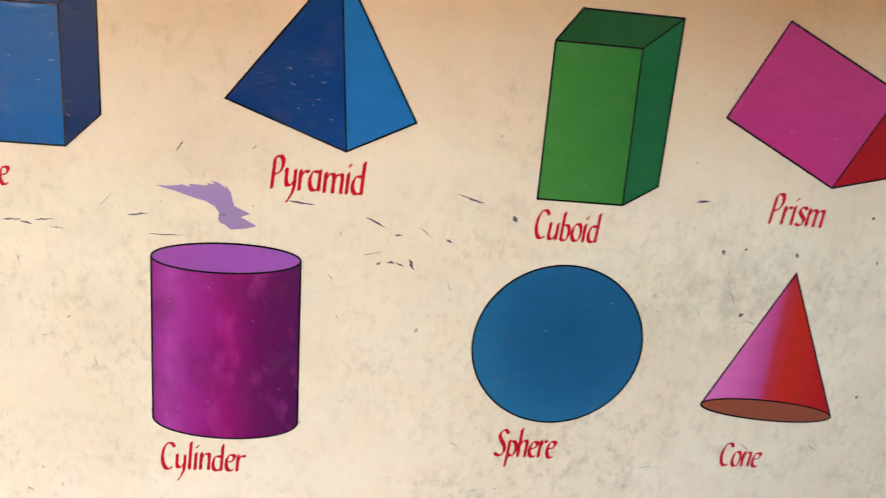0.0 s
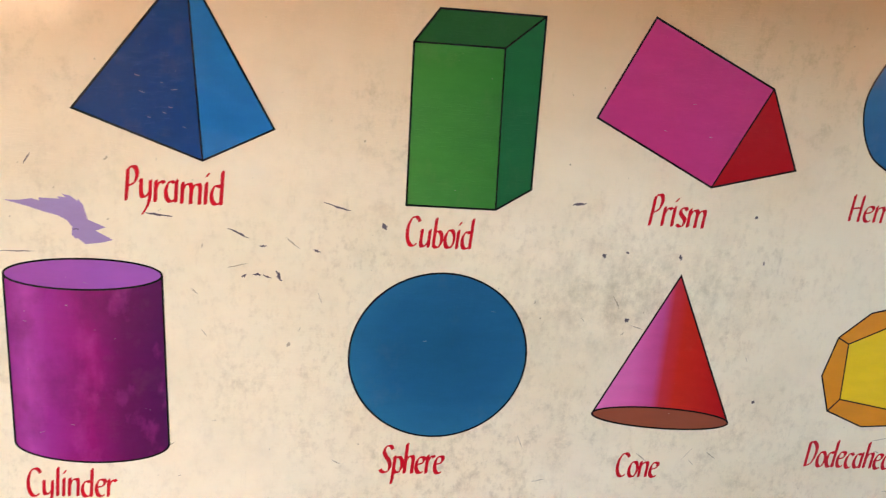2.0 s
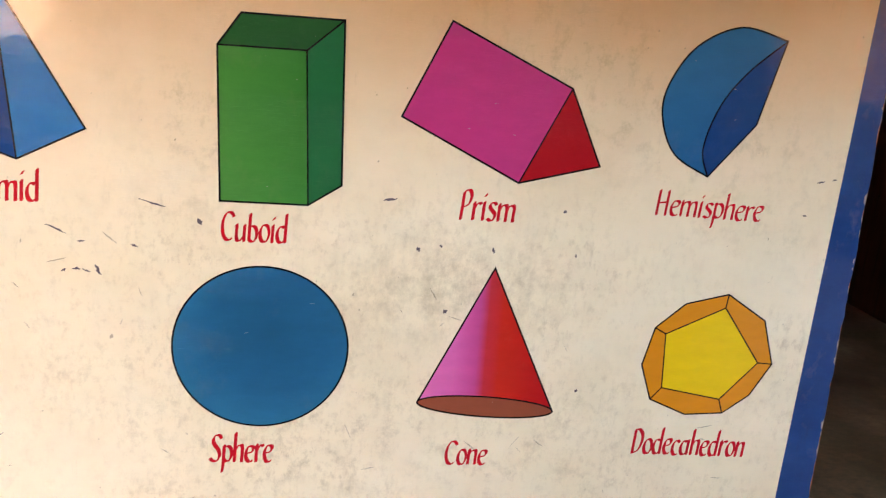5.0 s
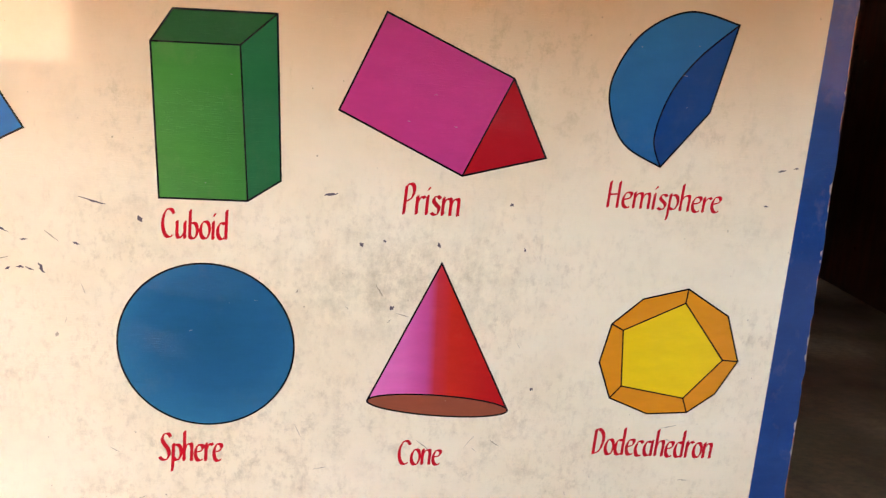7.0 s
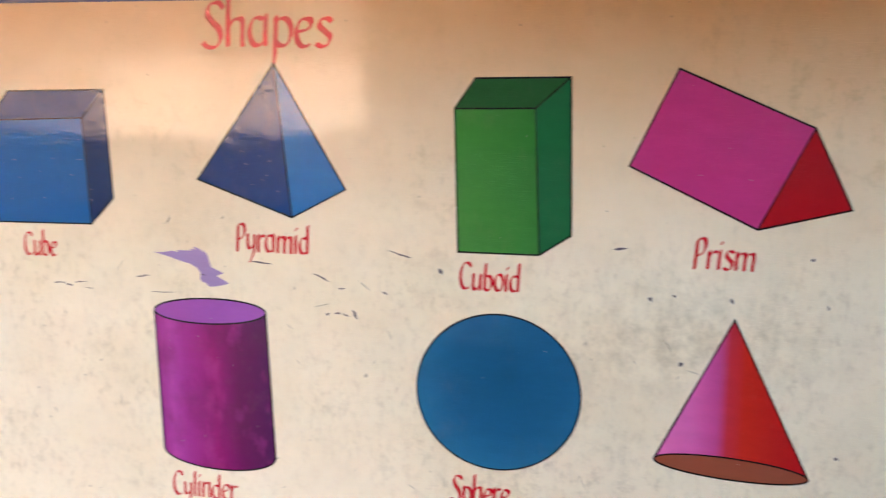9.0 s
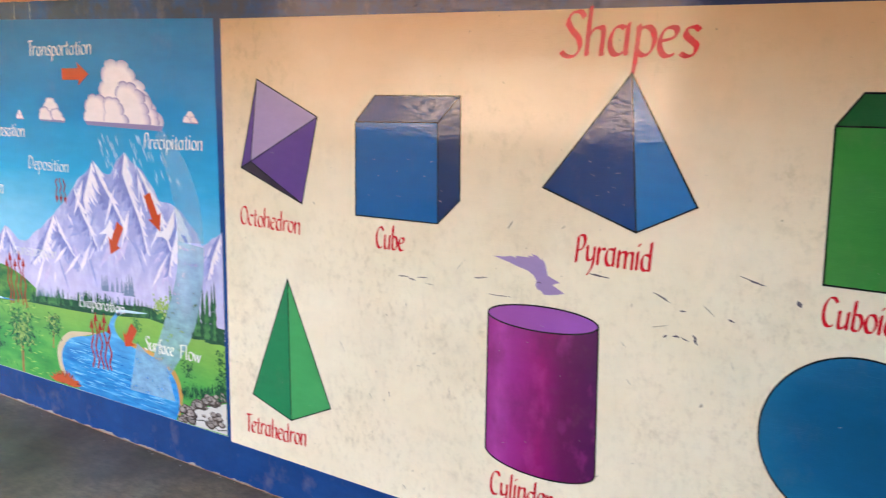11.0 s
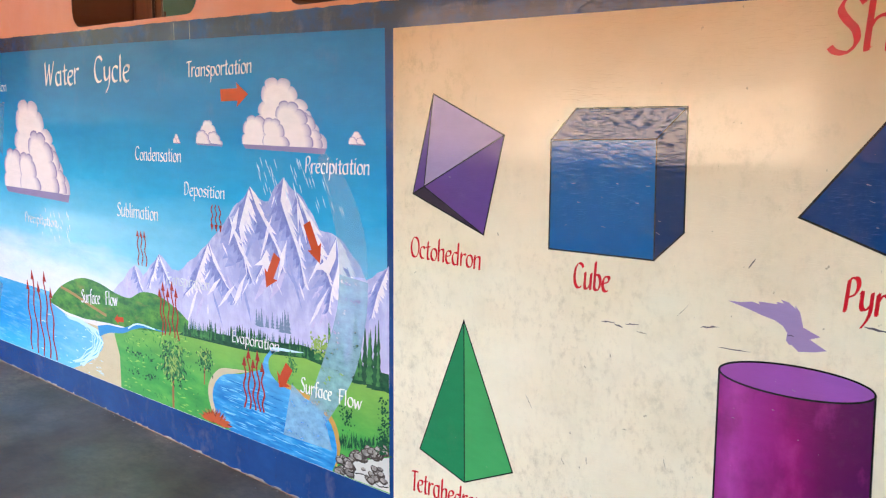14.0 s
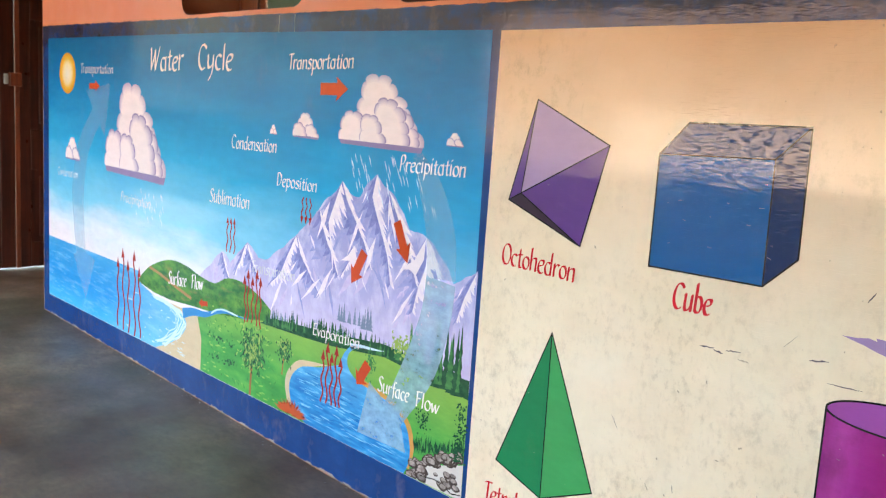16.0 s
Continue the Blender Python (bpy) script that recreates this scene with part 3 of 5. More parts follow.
def tube_paint(n):
    c = fade((1, 0), 0.835, 1.11, (0.0, srgb(146, 40, 126)), (0.12, srgb(176, 64, 154)), (0.24, srgb(158, 42, 134)), (0.5, srgb(146, 22, 104)), (0.72, srgb(100, 18, 80)), (1.0, srgb(78, 22, 76)))(n)
    blot = n.grey(n.noise(1.0, 5, (13, 1, 8), 0.6, (4, 0, 2)), 0.48, 0.68)
    c = n.mix(n.sum("MULTIPLY", blot, 0.45), c, srgb(92, 18, 72))
    bloom = n.grey(n.noise(1.0, 5, (16, 1, 10), 0.6, (1, 0, 6)), 0.54, 0.70)
    return n.mix(n.sum("MULTIPLY", bloom, 0.35), c, srgb(190, 60, 150))


TUBE = enamel("cylinder purple", tube_paint, 0.2, 0.3)
TUBE_TOP = enamel("cylinder lilac top", fade((1, 0), 0.84, 1.10, (0.0, srgb(156, 74, 156)), (1.0, srgb(152, 84, 170))), 0.2, 0.4)
CONE_SKIN = enamel("cone pink and red", fade((1.0, 0.02), 1.93, 2.22, (0.0, srgb(226, 116, 178)), (0.24, srgb(222, 104, 172)), (0.40, srgb(196, 74, 138)), (0.46, srgb(196, 52, 66)), (0.56, srgb(200, 46, 36)), (1.0, srgb(186, 24, 34))), 0.2, 0.2)
CONE_BASE = flat("cone brown base", 150, 78, 58)
YELLOW, AMBER = flat("dodecahedron yellow", 234, 198, 44), flat("dodecahedron amber", 222, 140, 40)
LILAC, VIOLET, PLUM = flat("octahedron lilac", 160, 136, 172), flat("octahedron violet", 92, 58, 128), flat("octahedron plum shadow", 52, 38, 58)
TET_L, TET_R = flat("tetrahedron deep green", 14, 126, 76), flat("tetrahedron bright green", 54, 156, 88)
BIRD = flat("bird silhouette lilac", 158, 134, 176)

solid("painted_octahedron", "lilac and violet painted octahedron", [(0.130, 1.154), (0.333, 1.065), (0.281, 0.843), (0.067, 0.921)],
      [("face", [(0.130, 1.154), (0.333, 1.065), (0.102, 0.940)], LILAC), ("face", [(0.130, 1.154), (0.102, 0.940), (0.067, 0.921)], VIOLET),
       ("face", [(0.333, 1.065), (0.281, 0.843), (0.102, 0.940)], VIOLET), ("face", [(0.067, 0.921), (0.102, 0.940), (0.281, 0.843)], PLUM)],
      [[(0.130, 1.154), (0.102, 0.940), (0.333, 1.065)], [(0.067, 0.921), (0.102, 0.940), (0.281, 0.843)]], 0.0032)
solid("painted_cube", "blue painted cube with navy side", [(0.453, 1.058), (0.511, 1.122), (0.746, 1.126), (0.752, 0.894), (0.694, 0.835), (0.455, 0.831)],
      [("front_face", [(0.453, 1.058), (0.688, 1.066), (0.694, 0.835), (0.455, 0.831)], BLUE_MID), ("top_face", [(0.453, 1.058), (0.511, 1.122), (0.746, 1.126), (0.688, 1.066)], BLUE_TOP),
       ("side_face", [(0.688, 1.066), (0.746, 1.126), (0.752, 0.894), (0.694, 0.835)], BLUE_DARK)],
      [[(0.453, 1.058), (0.688, 1.066), (0.746, 1.126)], [(0.688, 1.066), (0.694, 0.835)]], 0.0034)
solid("painted_pyramid", "blue painted pyramid with dark and light faces", [(1.136, 1.180), (0.956, 0.941), (1.166, 0.867), (1.284, 0.929)],
      [("face", [(1.136, 1.180), (0.956, 0.941), (1.166, 0.867)], PYR_L), ("face", [(1.136, 1.180), (1.166, 0.867), (1.284, 0.929)], PYR_R)], [[(1.136, 1.180), (1.166, 0.867)]])
solid("painted_cuboid", "green painted upright cuboid", [(1.510, 1.094), (1.550, 1.152), (1.732, 1.154), (1.742, 0.853), (1.681, 0.812), (1.519, 0.811)],
      [("front_face", [(1.510, 1.094), (1.667, 1.096), (1.681, 0.812), (1.519, 0.811)], GREEN_F), ("top_face", [(1.510, 1.094), (1.550, 1.152), (1.732, 1.154), (1.667, 1.096)], GREEN_T),
       ("side_face", [(1.667, 1.096), (1.732, 1.154), (1.742, 0.853), (1.681, 0.812)], GREEN_S)],
      [[(1.510, 1.094), (1.667, 1.096), (1.732, 1.154)], [(1.667, 1.096), (1.681, 0.812)]])
solid("painted_prism", "pink painted prism with a red end", [(1.927, 1.170), (2.167, 1.066), (2.240, 0.921), (2.082, 0.879), (1.846, 0.991)],
      [("face", [(1.927, 1.170), (2.167, 1.066), (2.082, 0.879), (1.846, 0.991)], PINK), ("end_face", [(2.167, 1.066), (2.240, 0.921), (2.082, 0.879)], CRIMSON)],
      [[(2.167, 1.066), (2.082, 0.879)]])
bulge = spline([(2.583, 1.188), (2.486, 1.206), (2.402, 1.164), (2.356, 1.089), (2.353, 1.024), (2.389, 0.955), (2.465, 0.915)], 8)
rim = spline([(2.465, 0.915), (2.446, 0.970), (2.467, 1.054), (2.513, 1.123), (2.583, 1.188)], 8)
flat_side = [(2.583, 1.188), (2.549, 1.024), (2.465, 0.915)]
solid("painted_hemisphere", "blue painted hemisphere with a darker flat side", bulge[:-1] + flat_side[::-1][:-1],
      [("dome_face", bulge[:-1] + rim[:-1], HEMI_OUT), ("flat_face", rim[:-1] + flat_side[:-1], HEMI_IN)], [rim], 0.0034)
solid("painted_tetrahedron", "green painted slender tetrahedron", [(0.228, 0.637), (0.093, 0.287), (0.236, 0.242), (0.375, 0.308)],
      [("face", [(0.228, 0.637), (0.093, 0.287), (0.236, 0.242)], TET_L), ("face", [(0.228, 0.637), (0.236, 0.242), (0.375, 0.308)], TET_R)], [[(0.228, 0.637), (0.236, 0.242)]], 0.0032)
tube_rim = oval(0.967, 0.653, 0.132, 0.0285, 48, turn=2.0)
tube_body = oval(0.967, 0.653, 0.132, 0.0285, 24, 0, 180, 2.0) + oval(0.9755, 0.3255, 0.1355, 0.041, 24, 180, 360, 0.0)
solid("painted_cylinder", "purple painted cylinder with a lilac top", tube_body, [("body_face", tube_body, TUBE)], [])
patch("top_face", tube_rim, 6, TUBE_TOP, bpy.data.objects["painted_cylinder"])
line("top_line", tube_rim, 0.0036, 7.2, BLACK, bpy.data.objects["painted_cylinder"], True)
ball = oval(1.603, 0.520, 0.169, 0.167, 72)
solid("painted_sphere", "blue painted sphere with a black outline", ball, [("ball_face", ball, ORB_BLUE)])
cone_base = oval(2.064, 0.404, 0.1445, 0.0225, 48, turn=-3.0)
cone_low = oval(2.064, 0.404, 0.1445, 0.0225, 24, 180, 360, -3.0)
solid("painted_cone", "pink and red painted cone", [(2.054, 0.705)] + cone_low, [("side_face", [(2.054, 0.705)] + cone_low, CONE_SKIN)])
patch("base_face", cone_base, 6, CONE_BASE, bpy.data.objects["painted_cone"])
line("base_line", cone_base, 0.0034, 7.2, BLACK, bpy.data.objects["painted_cone"], True)
d_out = [(2.557, 0.671), (2.648, 0.616), (2.683, 0.518), (2.644, 0.444), (2.589, 0.401), (2.504, 0.396), (2.420, 0.430), (2.390, 0.508), (2.407, 0.592), (2.466, 0.647)]
d_in = [(2.555, 0.641), (2.650, 0.520), (2.577, 0.433), (2.442, 0.457), (2.432, 0.579)]
d_faces = [("middle_face", d_in, YELLOW)] + [("rim_face", [d_in[i], d_out[2 * i], d_out[2 * i + 1], d_out[(2 * i + 2) % 10], d_in[(i + 1) % 5]], AMBER) for i in range(5)]
solid("painted_dodecahedron", "yellow and amber painted dodecahedron", d_out, d_faces, [d_in + d_in[:1]] + [[d_in[i], d_out[2 * i]] for i in range(5)], 0.0034)

bird_wing = [(0.843, 0.779), (0.867, 0.780), (0.887, 0.784), (0.900, 0.781), (0.898, 0.786), (0.931, 0.786), (0.929, 0.790), (0.942, 0.789), (0.936, 0.795), (0.950, 0.792), (0.962, 0.783), (0.961, 0.789),
             (0.970, 0.777), (0.977, 0.752), (1.006, 0.740), (0.989, 0.733), (1.018, 0.718), (0.998, 0.712), (0.972, 0.708), (0.960, 0.718), (0.956, 0.717), (0.950, 0.724), (0.951, 0.738), (0.943, 0.749), (0.928, 0.757), (0.906, 0.762), (0.880, 0.770)]
patch("painted_bird", bird_wing, 4, BIRD, shapes_mural, "lilac bird silhouette painted on cream")
line("bird_eye", [(0.952, 0.733), (0.958, 0.735), (0.962, 0.733)], 0.002, 4.2, flat("bird eye grey", 110, 92, 120), bpy.data.objects["painted_bird"])

for text, a, b, z, cap, rise in (("Shapes", 0.977, 1.268, 1.213, 0.084, 0.0), ("Octohedron", 0.057, 0.278, 0.769, 0.045, -0.03), ("Cube", 0.514, 0.604, 0.757, 0.050, 0.03),
                                 ("Pyramid", 1.034, 1.207, 0.791, 0.055, 0.0), ("Cuboid", 1.519, 1.649, 0.735, 0.050, 0.0), ("Prism", 1.968, 2.086, 0.801, 0.053, -0.01),
                                 ("Hemisphere", 2.364, 2.600, 0.832, 0.046, -0.01), ("Tetrahedron", 0.060, 0.293, 0.170, 0.050, 0.04), ("Cylinder", 0.852, 1.017, 0.210, 0.053, 0.02),
                                 ("Sphere", 1.505, 1.636, 0.271, 0.056, 0.0), ("Cone", 1.985, 2.081, 0.270, 0.052, 0.0), ("Dodecahedron", 2.392, 2.662, 0.301, 0.054, -0.02)):
    word(text, a, b, z, cap * 1.09, 5, RED_INK, shapes_mural, rise=rise, label="red hand lettered word " + text)


# ---- the water cycle picture ----
def mural_low(x):
    return 0.094 + 0.0131 * (x + 2.913)


def sky_paint(n):
    tall = n.axis(z=1, lo=0.38, hi=1.33)
    wave = n.sum("ADD", tall, n.grey(n.noise(1.0, 4, (1.6, 1, 7), 0.6), 0.2, 0.8, -0.09, 0.09))
    c = n.ramp(wave, (0.0, srgb(232, 226, 226)), (0.12, srgb(214, 226, 232)), (0.26, srgb(116, 200, 226)), (0.5, srgb(32, 164, 208)), (0.78, srgb(4, 126, 180)), (1.0, srgb(4, 106, 158)))
    deep = n.axis(x=1, z=-0.2, lo=-1.4, hi=0.0)
    return n.mix(n.sum("MULTIPLY", deep, 0.28), c, srgb(0, 120, 182))


water_mural = link_mesh("water_cycle_mural", lay(bmesh.new(), [(-2.910, mural_low(-2.91)), (-0.012, mural_low(-0.012)), (-0.026, 1.310), (-1.25, 1.331), (-2.908, 1.340)], 3),
                        enamel("painted sky blue", sky_paint, 0.15, 0.12))
tagged(water_mural, "blue wall painting of the water cycle landscape with labels", "mural")

WHITE_INK = enamel("white lettering enamel", srgb(232, 226, 222), 0.1, 0.0)
RED_BLOCK = enamel("brick red arrow enamel", srgb(196, 70, 32), 0.15, 0.1)
RED_THIN = enamel("dark red arrow enamel", srgb(160, 42, 34), 0.1, 0.0)


def shards(name, count, seed, where, make, layer, material, parent, label=""):
    """Many small brush dabs in one layer of paint."""
    rnd = random.Random(seed)
    bm = bmesh.new()
    for k in range(count):
        at = where(rnd)
        if at is not None:
            lay(bm, make(rnd, *at), layer + 0.1 * k / count)
    return tagged(part(name, bm, material, parent, label), kind="stuff")


def sliver(rnd, x, z, dx, dz, w):
    """A long brush dab from (x, z) along (dx, dz), w wide."""
    l = math.hypot(dx, dz) or 1e-6
    nx, nz = -dz / l * w / 2, dx / l * w / 2
    k = rnd.uniform(0.25, 0.5)
    return [(x, z), (x + dx * k - nx, z + dz * k - nz), (x + dx, z + dz), (x + dx * (k + 0.15) + nx, z + dz * (k + 0.15) + nz)]


# sea, surf and beach
def sea_paint(n):
    c = n.ramp(n.axis(z=1, lo=0.10, hi=0.39), (0.0, srgb(50, 178, 228)), (0.45, srgb(14, 146, 212)), (1.0, srgb(50, 156, 208)))
    c = n.mix(n.sum("MULTIPLY", n.axis(x=1, z=-0.6, lo=-2.35, hi=-1.62), 0.65), c, srgb(138, 210, 234))
    return n.mix(n.sum("MULTIPLY", n.grey(n.noise(1.0, 5, (6, 1, 40), 0.65), 0.5, 0.75), 0.4), c, srgb(168, 222, 240))


coast = spline([(-1.90, 0.352), (-1.74, 0.318), (-1.60, 0.312), (-1.50, 0.285), (-1.497, 0.235), (-1.60, 0.165), (-1.74, mural_low(-1.74) + 0.001)], 8)
patch("sea", [(-2.910, mural_low(-2.91) + 0.001), (-2.910, 0.392), (-1.90, 0.394)] + coast, 4, enamel("painted sea", sea_paint, 0.1, 0.0), water_mural, "cyan painted sea")
SAND = enamel("painted sand", srgb(206, 188, 152), 0.3, 0.0)
beach = spline([(-1.62, 0.318), (-1.50, 0.318), (-1.40, 0.312), (-1.368, 0.236), (-1.370, mural_low(-1.37) + 0.001)], 8) + [(-1.74, mural_low(-1.74) + 0.001)]
patch("beach", beach + coast[::-1][:26], 4.2, SAND, water_mural, "pale painted beach")
SURF = enamel("painted surf", srgb(198, 230, 240), 0.05, 0.0)
for k in range(5):
    pts = [(x - 0.010 - 0.017 * k - 0.006 * math.sin(i * 0.9 + k), z + 0.004 * math.sin(i * 0.7 + 2 * k)) for i, (x, z) in enumerate(coast[10:44])]
    line("surf", pts, 0.010 - 0.0014 * k, 4.4 + 0.02 * k, SURF, water_mural)
shards("surf_flecks", 45, 31, lambda r: (lambda t: (-1.52 - t * 0.45, r.uniform(0.12, 0.30), r.uniform(-0.05, 0.05), r.uniform(-0.008, 0.008), 0.004))(r.random() ** 1.6), sliver, 4.5, SURF, water_mural)
shards("sea_glints", 60, 32, lambda r: (r.uniform(-2.9, -1.7), r.uniform(0.11, 0.33), r.uniform(0.03, 0.10), r.uniform(-0.004, 0.004), 0.003), sliver, 4.35,
       dab("painted light water", (60, 170, 220), (120, 202, 232)), water_mural)

# mountains
RIDGE = [(-1.41, 0.455), (-1.31, 0.525), (-1.235, 0.585), (-1.18, 0.555), (-1.075, 0.642), (-1.0, 0.600), (-0.93, 0.615), (-0.785, 0.712), (-0.72, 0.763), (-0.675, 0.806), (-0.62, 0.850),
         (-0.569, 0.899), (-0.527, 0.866), (-0.486, 0.862), (-0.417, 0.933), (-0.362, 0.895), (-0.316, 0.856), (-0.270, 0.800), (-0.205, 0.790), (-0.138, 0.741), (-0.094, 0.687),
         (-0.055, 0.712), (-0.013, 0.735)]
PEAKS = [-1.235, -1.075, -0.785, -0.569, -0.417, -0.205, -0.013]


def ridge_z(x):
    for (a, p), (b, q) in zip(RIDGE, RIDGE[1:]):
        if a <= x <= b:
            return p + (q - p) * (x - a) / (b - a)
    return 0.0


def rock_paint(n):
    c = n.ramp(n.axis(z=1, lo=0.40, hi=0.92), (0.0, srgb(204, 194, 222)), (0.4, srgb(168, 168, 212)), (1.0, srgb(136, 144, 198)))
    return n.mix(n.sum("MULTIPLY", n.grey(n.noise(1.0, 6, (16, 1, 9), 0.7), 0.44, 0.64), 0.8), c, srgb(212, 210, 232))


ridge = rough_line(RIDGE, 0.010, 3, 5)
patch("mountain_range", ridge + [(-0.013, 0.42), (-1.0, 0.38), (-1.36, 0.40)], 4, enamel("painted mountain lilac", rock_paint, 0.05, 0.0), water_mural, "lilac painted snowy mountains")


def slope_dab(light):
    def where(r):
        x = r.uniform(-1.36, -0.03)
        top = ridge_z(x)
        peak = min(PEAKS, key=lambda p: abs(p - x))
        z = top - 0.006 - (r.random() ** 1.5) * max(0.0, top - 0.47)
        side = (1 if x > peak else -1) if light == (r.random() < 0.8) else (-1 if x > peak else 1)
        l = r.uniform(0.03, 0.15) * r.uniform(0.5, 1.0)
        dx, dz = side * l * r.uniform(0.3, 0.75), -l * r.uniform(0.6, 1.0)
        if not (-1.38 < x + dx < -0.016) or z + dz < 0.44 or z > top - 0.004 or z + dz > ridge_z(x + dx) - 0.003:
            return None
        return x, z, dx, dz, l * r.uniform(0.14, 0.34)
    return where


def fan(light):
    """Long strokes that run down from the crests, snow on the near side of each rib and shade on the other."""
    def where(r):
        p = r.choice(PEAKS[:2] + PEAKS[2:6] * 3 + PEAKS[6:])
        big = 1.0 if p in PEAKS[2:6] else 0.5
        x = p + r.gauss(0, 0.055) * big
        if not -1.37 < x < -0.02:
            return None
        z = ridge_z(x) - 0.004 - r.random() ** 1.3 * 0.26 * big
        l = r.uniform(0.04, 0.17) * big
        lean = (x - p) / 0.16 + r.gauss(0, 0.25) + (-0.22 if light else 0.25)
        dx, dz = l * max(-0.9, min(0.9, lean)), -l * r.uniform(0.7, 1.0)
        if not (-1.38 < x + dx < -0.016) or z + dz < 0.43 or z + dz > ridge_z(x + dx) - 0.003 or z > ridge_z(x) - 0.003:
            return None
        return x, z, dx, dz, l * r.uniform(0.07, 0.20)
    return where


SNOW = enamel("painted snow", srgb(236, 228, 232), 0.0, 0.0)
SHADE_TONES = [dab("painted violet shade", (108, 118, 180), (140, 144, 200)), dab("painted blue violet shade", (138, 148, 202), (162, 166, 212))]
SNOW_TONES = [dab("thin painted snow", (246, 238, 238), (224, 214, 230)), SNOW]
SPINES = {"right_peak": [(-0.417, 0.931), (-0.432, 0.868), (-0.398, 0.800), (-0.358, 0.725), (-0.335, 0.640)], "right_crest": [(-0.362, 0.893), (-0.318, 0.820), (-0.262, 0.728), (-0.232, 0.660)],
          "left_peak": [(-0.569, 0.897), (-0.540, 0.840), (-0.498, 0.790), (-0.455, 0.735), (-0.425, 0.672)], "left_crest": [(-0.575, 0.890), (-0.602, 0.830), (-0.628, 0.770), (-0.612, 0.700)],
          "shoulder": [(-0.675, 0.804), (-0.650, 0.745), (-0.602, 0.680), (-0.570, 0.620)], "west_peak": [(-0.785, 0.710), (-0.765, 0.655), (-0.712, 0.600), (-0.655, 0.545)],
          "west_crest": [(-0.790, 0.705), (-0.832, 0.640), (-0.868, 0.575), (-0.925, 0.530)], "middle_rock": [(-0.500, 0.720), (-0.520, 0.672), (-0.556, 0.622)],
          "east_peak": [(-0.205, 0.788), (-0.196, 0.725), (-0.224, 0.650), (-0.240, 0.585)], "east_crest": [(-0.200, 0.785), (-0.160, 0.705), (-0.118, 0.640)],
          "small_peak": [(-1.235, 0.583), (-1.210, 0.530), (-1.170, 0.482)], "second_peak": [(-1.075, 0.640), (-1.042, 0.585), (-0.990, 0.530)],
          "second_crest": [(-1.080, 0.636), (-1.112, 0.572), (-1.145, 0.520)], "edge_peak": [(-0.018, 0.728), (-0.052, 0.662), (-0.075, 0.595)]}


def flank(spine, side, wide, teeth, layer, material, seed, name):
    """Torn strokes of paint that hang from a spine of the mountain, side -1 towards the shade and 1 towards the light."""
    rnd = random.Random(seed)
    pts = rough_line(spine, 0.006, 3, seed)
    n = len(pts) - 1
    bm = bmesh.new()
    for k in range(teeth):
        p, q = pts[int(k / teeth * n)], pts[max(int(k / teeth * n) + 1, int((k + 1.25) / teeth * n) if k < teeth - 1 else n)]
        f = (k + 0.5) / teeth
        reach = wide * (0.35 + 0.75 * math.sin(math.pi * min(1.0, f + 0.18))) * rnd.uniform(0.5, 1.3)
        for _ in range(4):
            tip = (q[0] + side * reach, q[1] - reach * rnd.uniform(0.5, 1.1))
            if -1.40 < tip[0] < -0.015 and tip[1] < ridge_z(tip[0]) - 0.004:
                break
            reach *= 0.55
        else:
            continue
        belly = ((q[0] + tip[0]) / 2 + side * reach * 0.02, (q[1] + tip[1]) / 2 - reach * 0.16)
        lay(bm, [p, ((p[0] + tip[0]) / 2, (p[1] + tip[1]) / 2 + reach * 0.10), tip, belly, q], layer + 0.008 * k)
    return tagged(part(name, bm, material, water_mural), kind="stuff")


shards("mountain_mist", 30, 45, slope_dab(True), sliver, 4.2, dab("painted pale lilac", (190, 178, 216), (208, 198, 226)), water_mural)
for i, (name, spine) in enumerate(SPINES.items()):
    big = min(1.0, (spine[0][1] - spine[-1][1]) / 0.2)
    flank(spine, -1, 0.080 * big, 9, 4.30 + 0.002 * i, SHADE_TONES[1], 200 + i, name + "_half_shade")
    flank(spine, -1, 0.042 * big, 11, 4.45 + 0.002 * i, SHADE_TONES[0], 300 + i, name + "_shade")
    flank(spine, 1, 0.044 * big, 12, 4.60 + 0.002 * i, SNOW_TONES[0], 400 + i, name + "_thin_snow")
    flank(spine, 1, 0.020 * big, 14, 4.75 + 0.001 * i, SNOW_TONES[1], 500 + i, name + "_snow")
shards("mountain_shadow", 26, 41, fan(False), sliver, 4.22, SHADE_TONES[1], water_mural)
shards("mountain_snow", 36, 42, fan(True), sliver, 4.90, SNOW_TONES[0], water_mural)
patch("snow_field", [(-0.300, 0.688), (-0.245, 0.722), (-0.205, 0.785), (-0.208, 0.730), (-0.236, 0.682), (-0.262, 0.694)], 4.95, SNOW, water_mural)
patch("snow_field", [(-0.560, 0.668), (-0.525, 0.690), (-0.500, 0.722), (-0.488, 0.690), (-0.455, 0.668), (-0.500, 0.676)], 4.95, SNOW, water_mural)

# hills, meadow and wood
def hill_paint(n):
    c = n.mix(n.grey(n.noise(1.0, 5, (10, 1, 22), 0.65), 0.38, 0.66), srgb(34, 108, 52), srgb(96, 160, 62))
    c = n.mix(n.sum("MULTIPLY", n.grey(n.noise(1.0, 6, (14, 1, 30), 0.7, (3, 0, 1)), 0.50, 0.62), 0.55), c, srgb(26, 84, 44))
    return n.mix(n.sum("MULTIPLY", n.grey(n.noise(1.0, 5, (7, 1, 26), 0.65, (8, 0, 4)), 0.56, 0.68), 0.5), c, srgb(150, 138, 74))


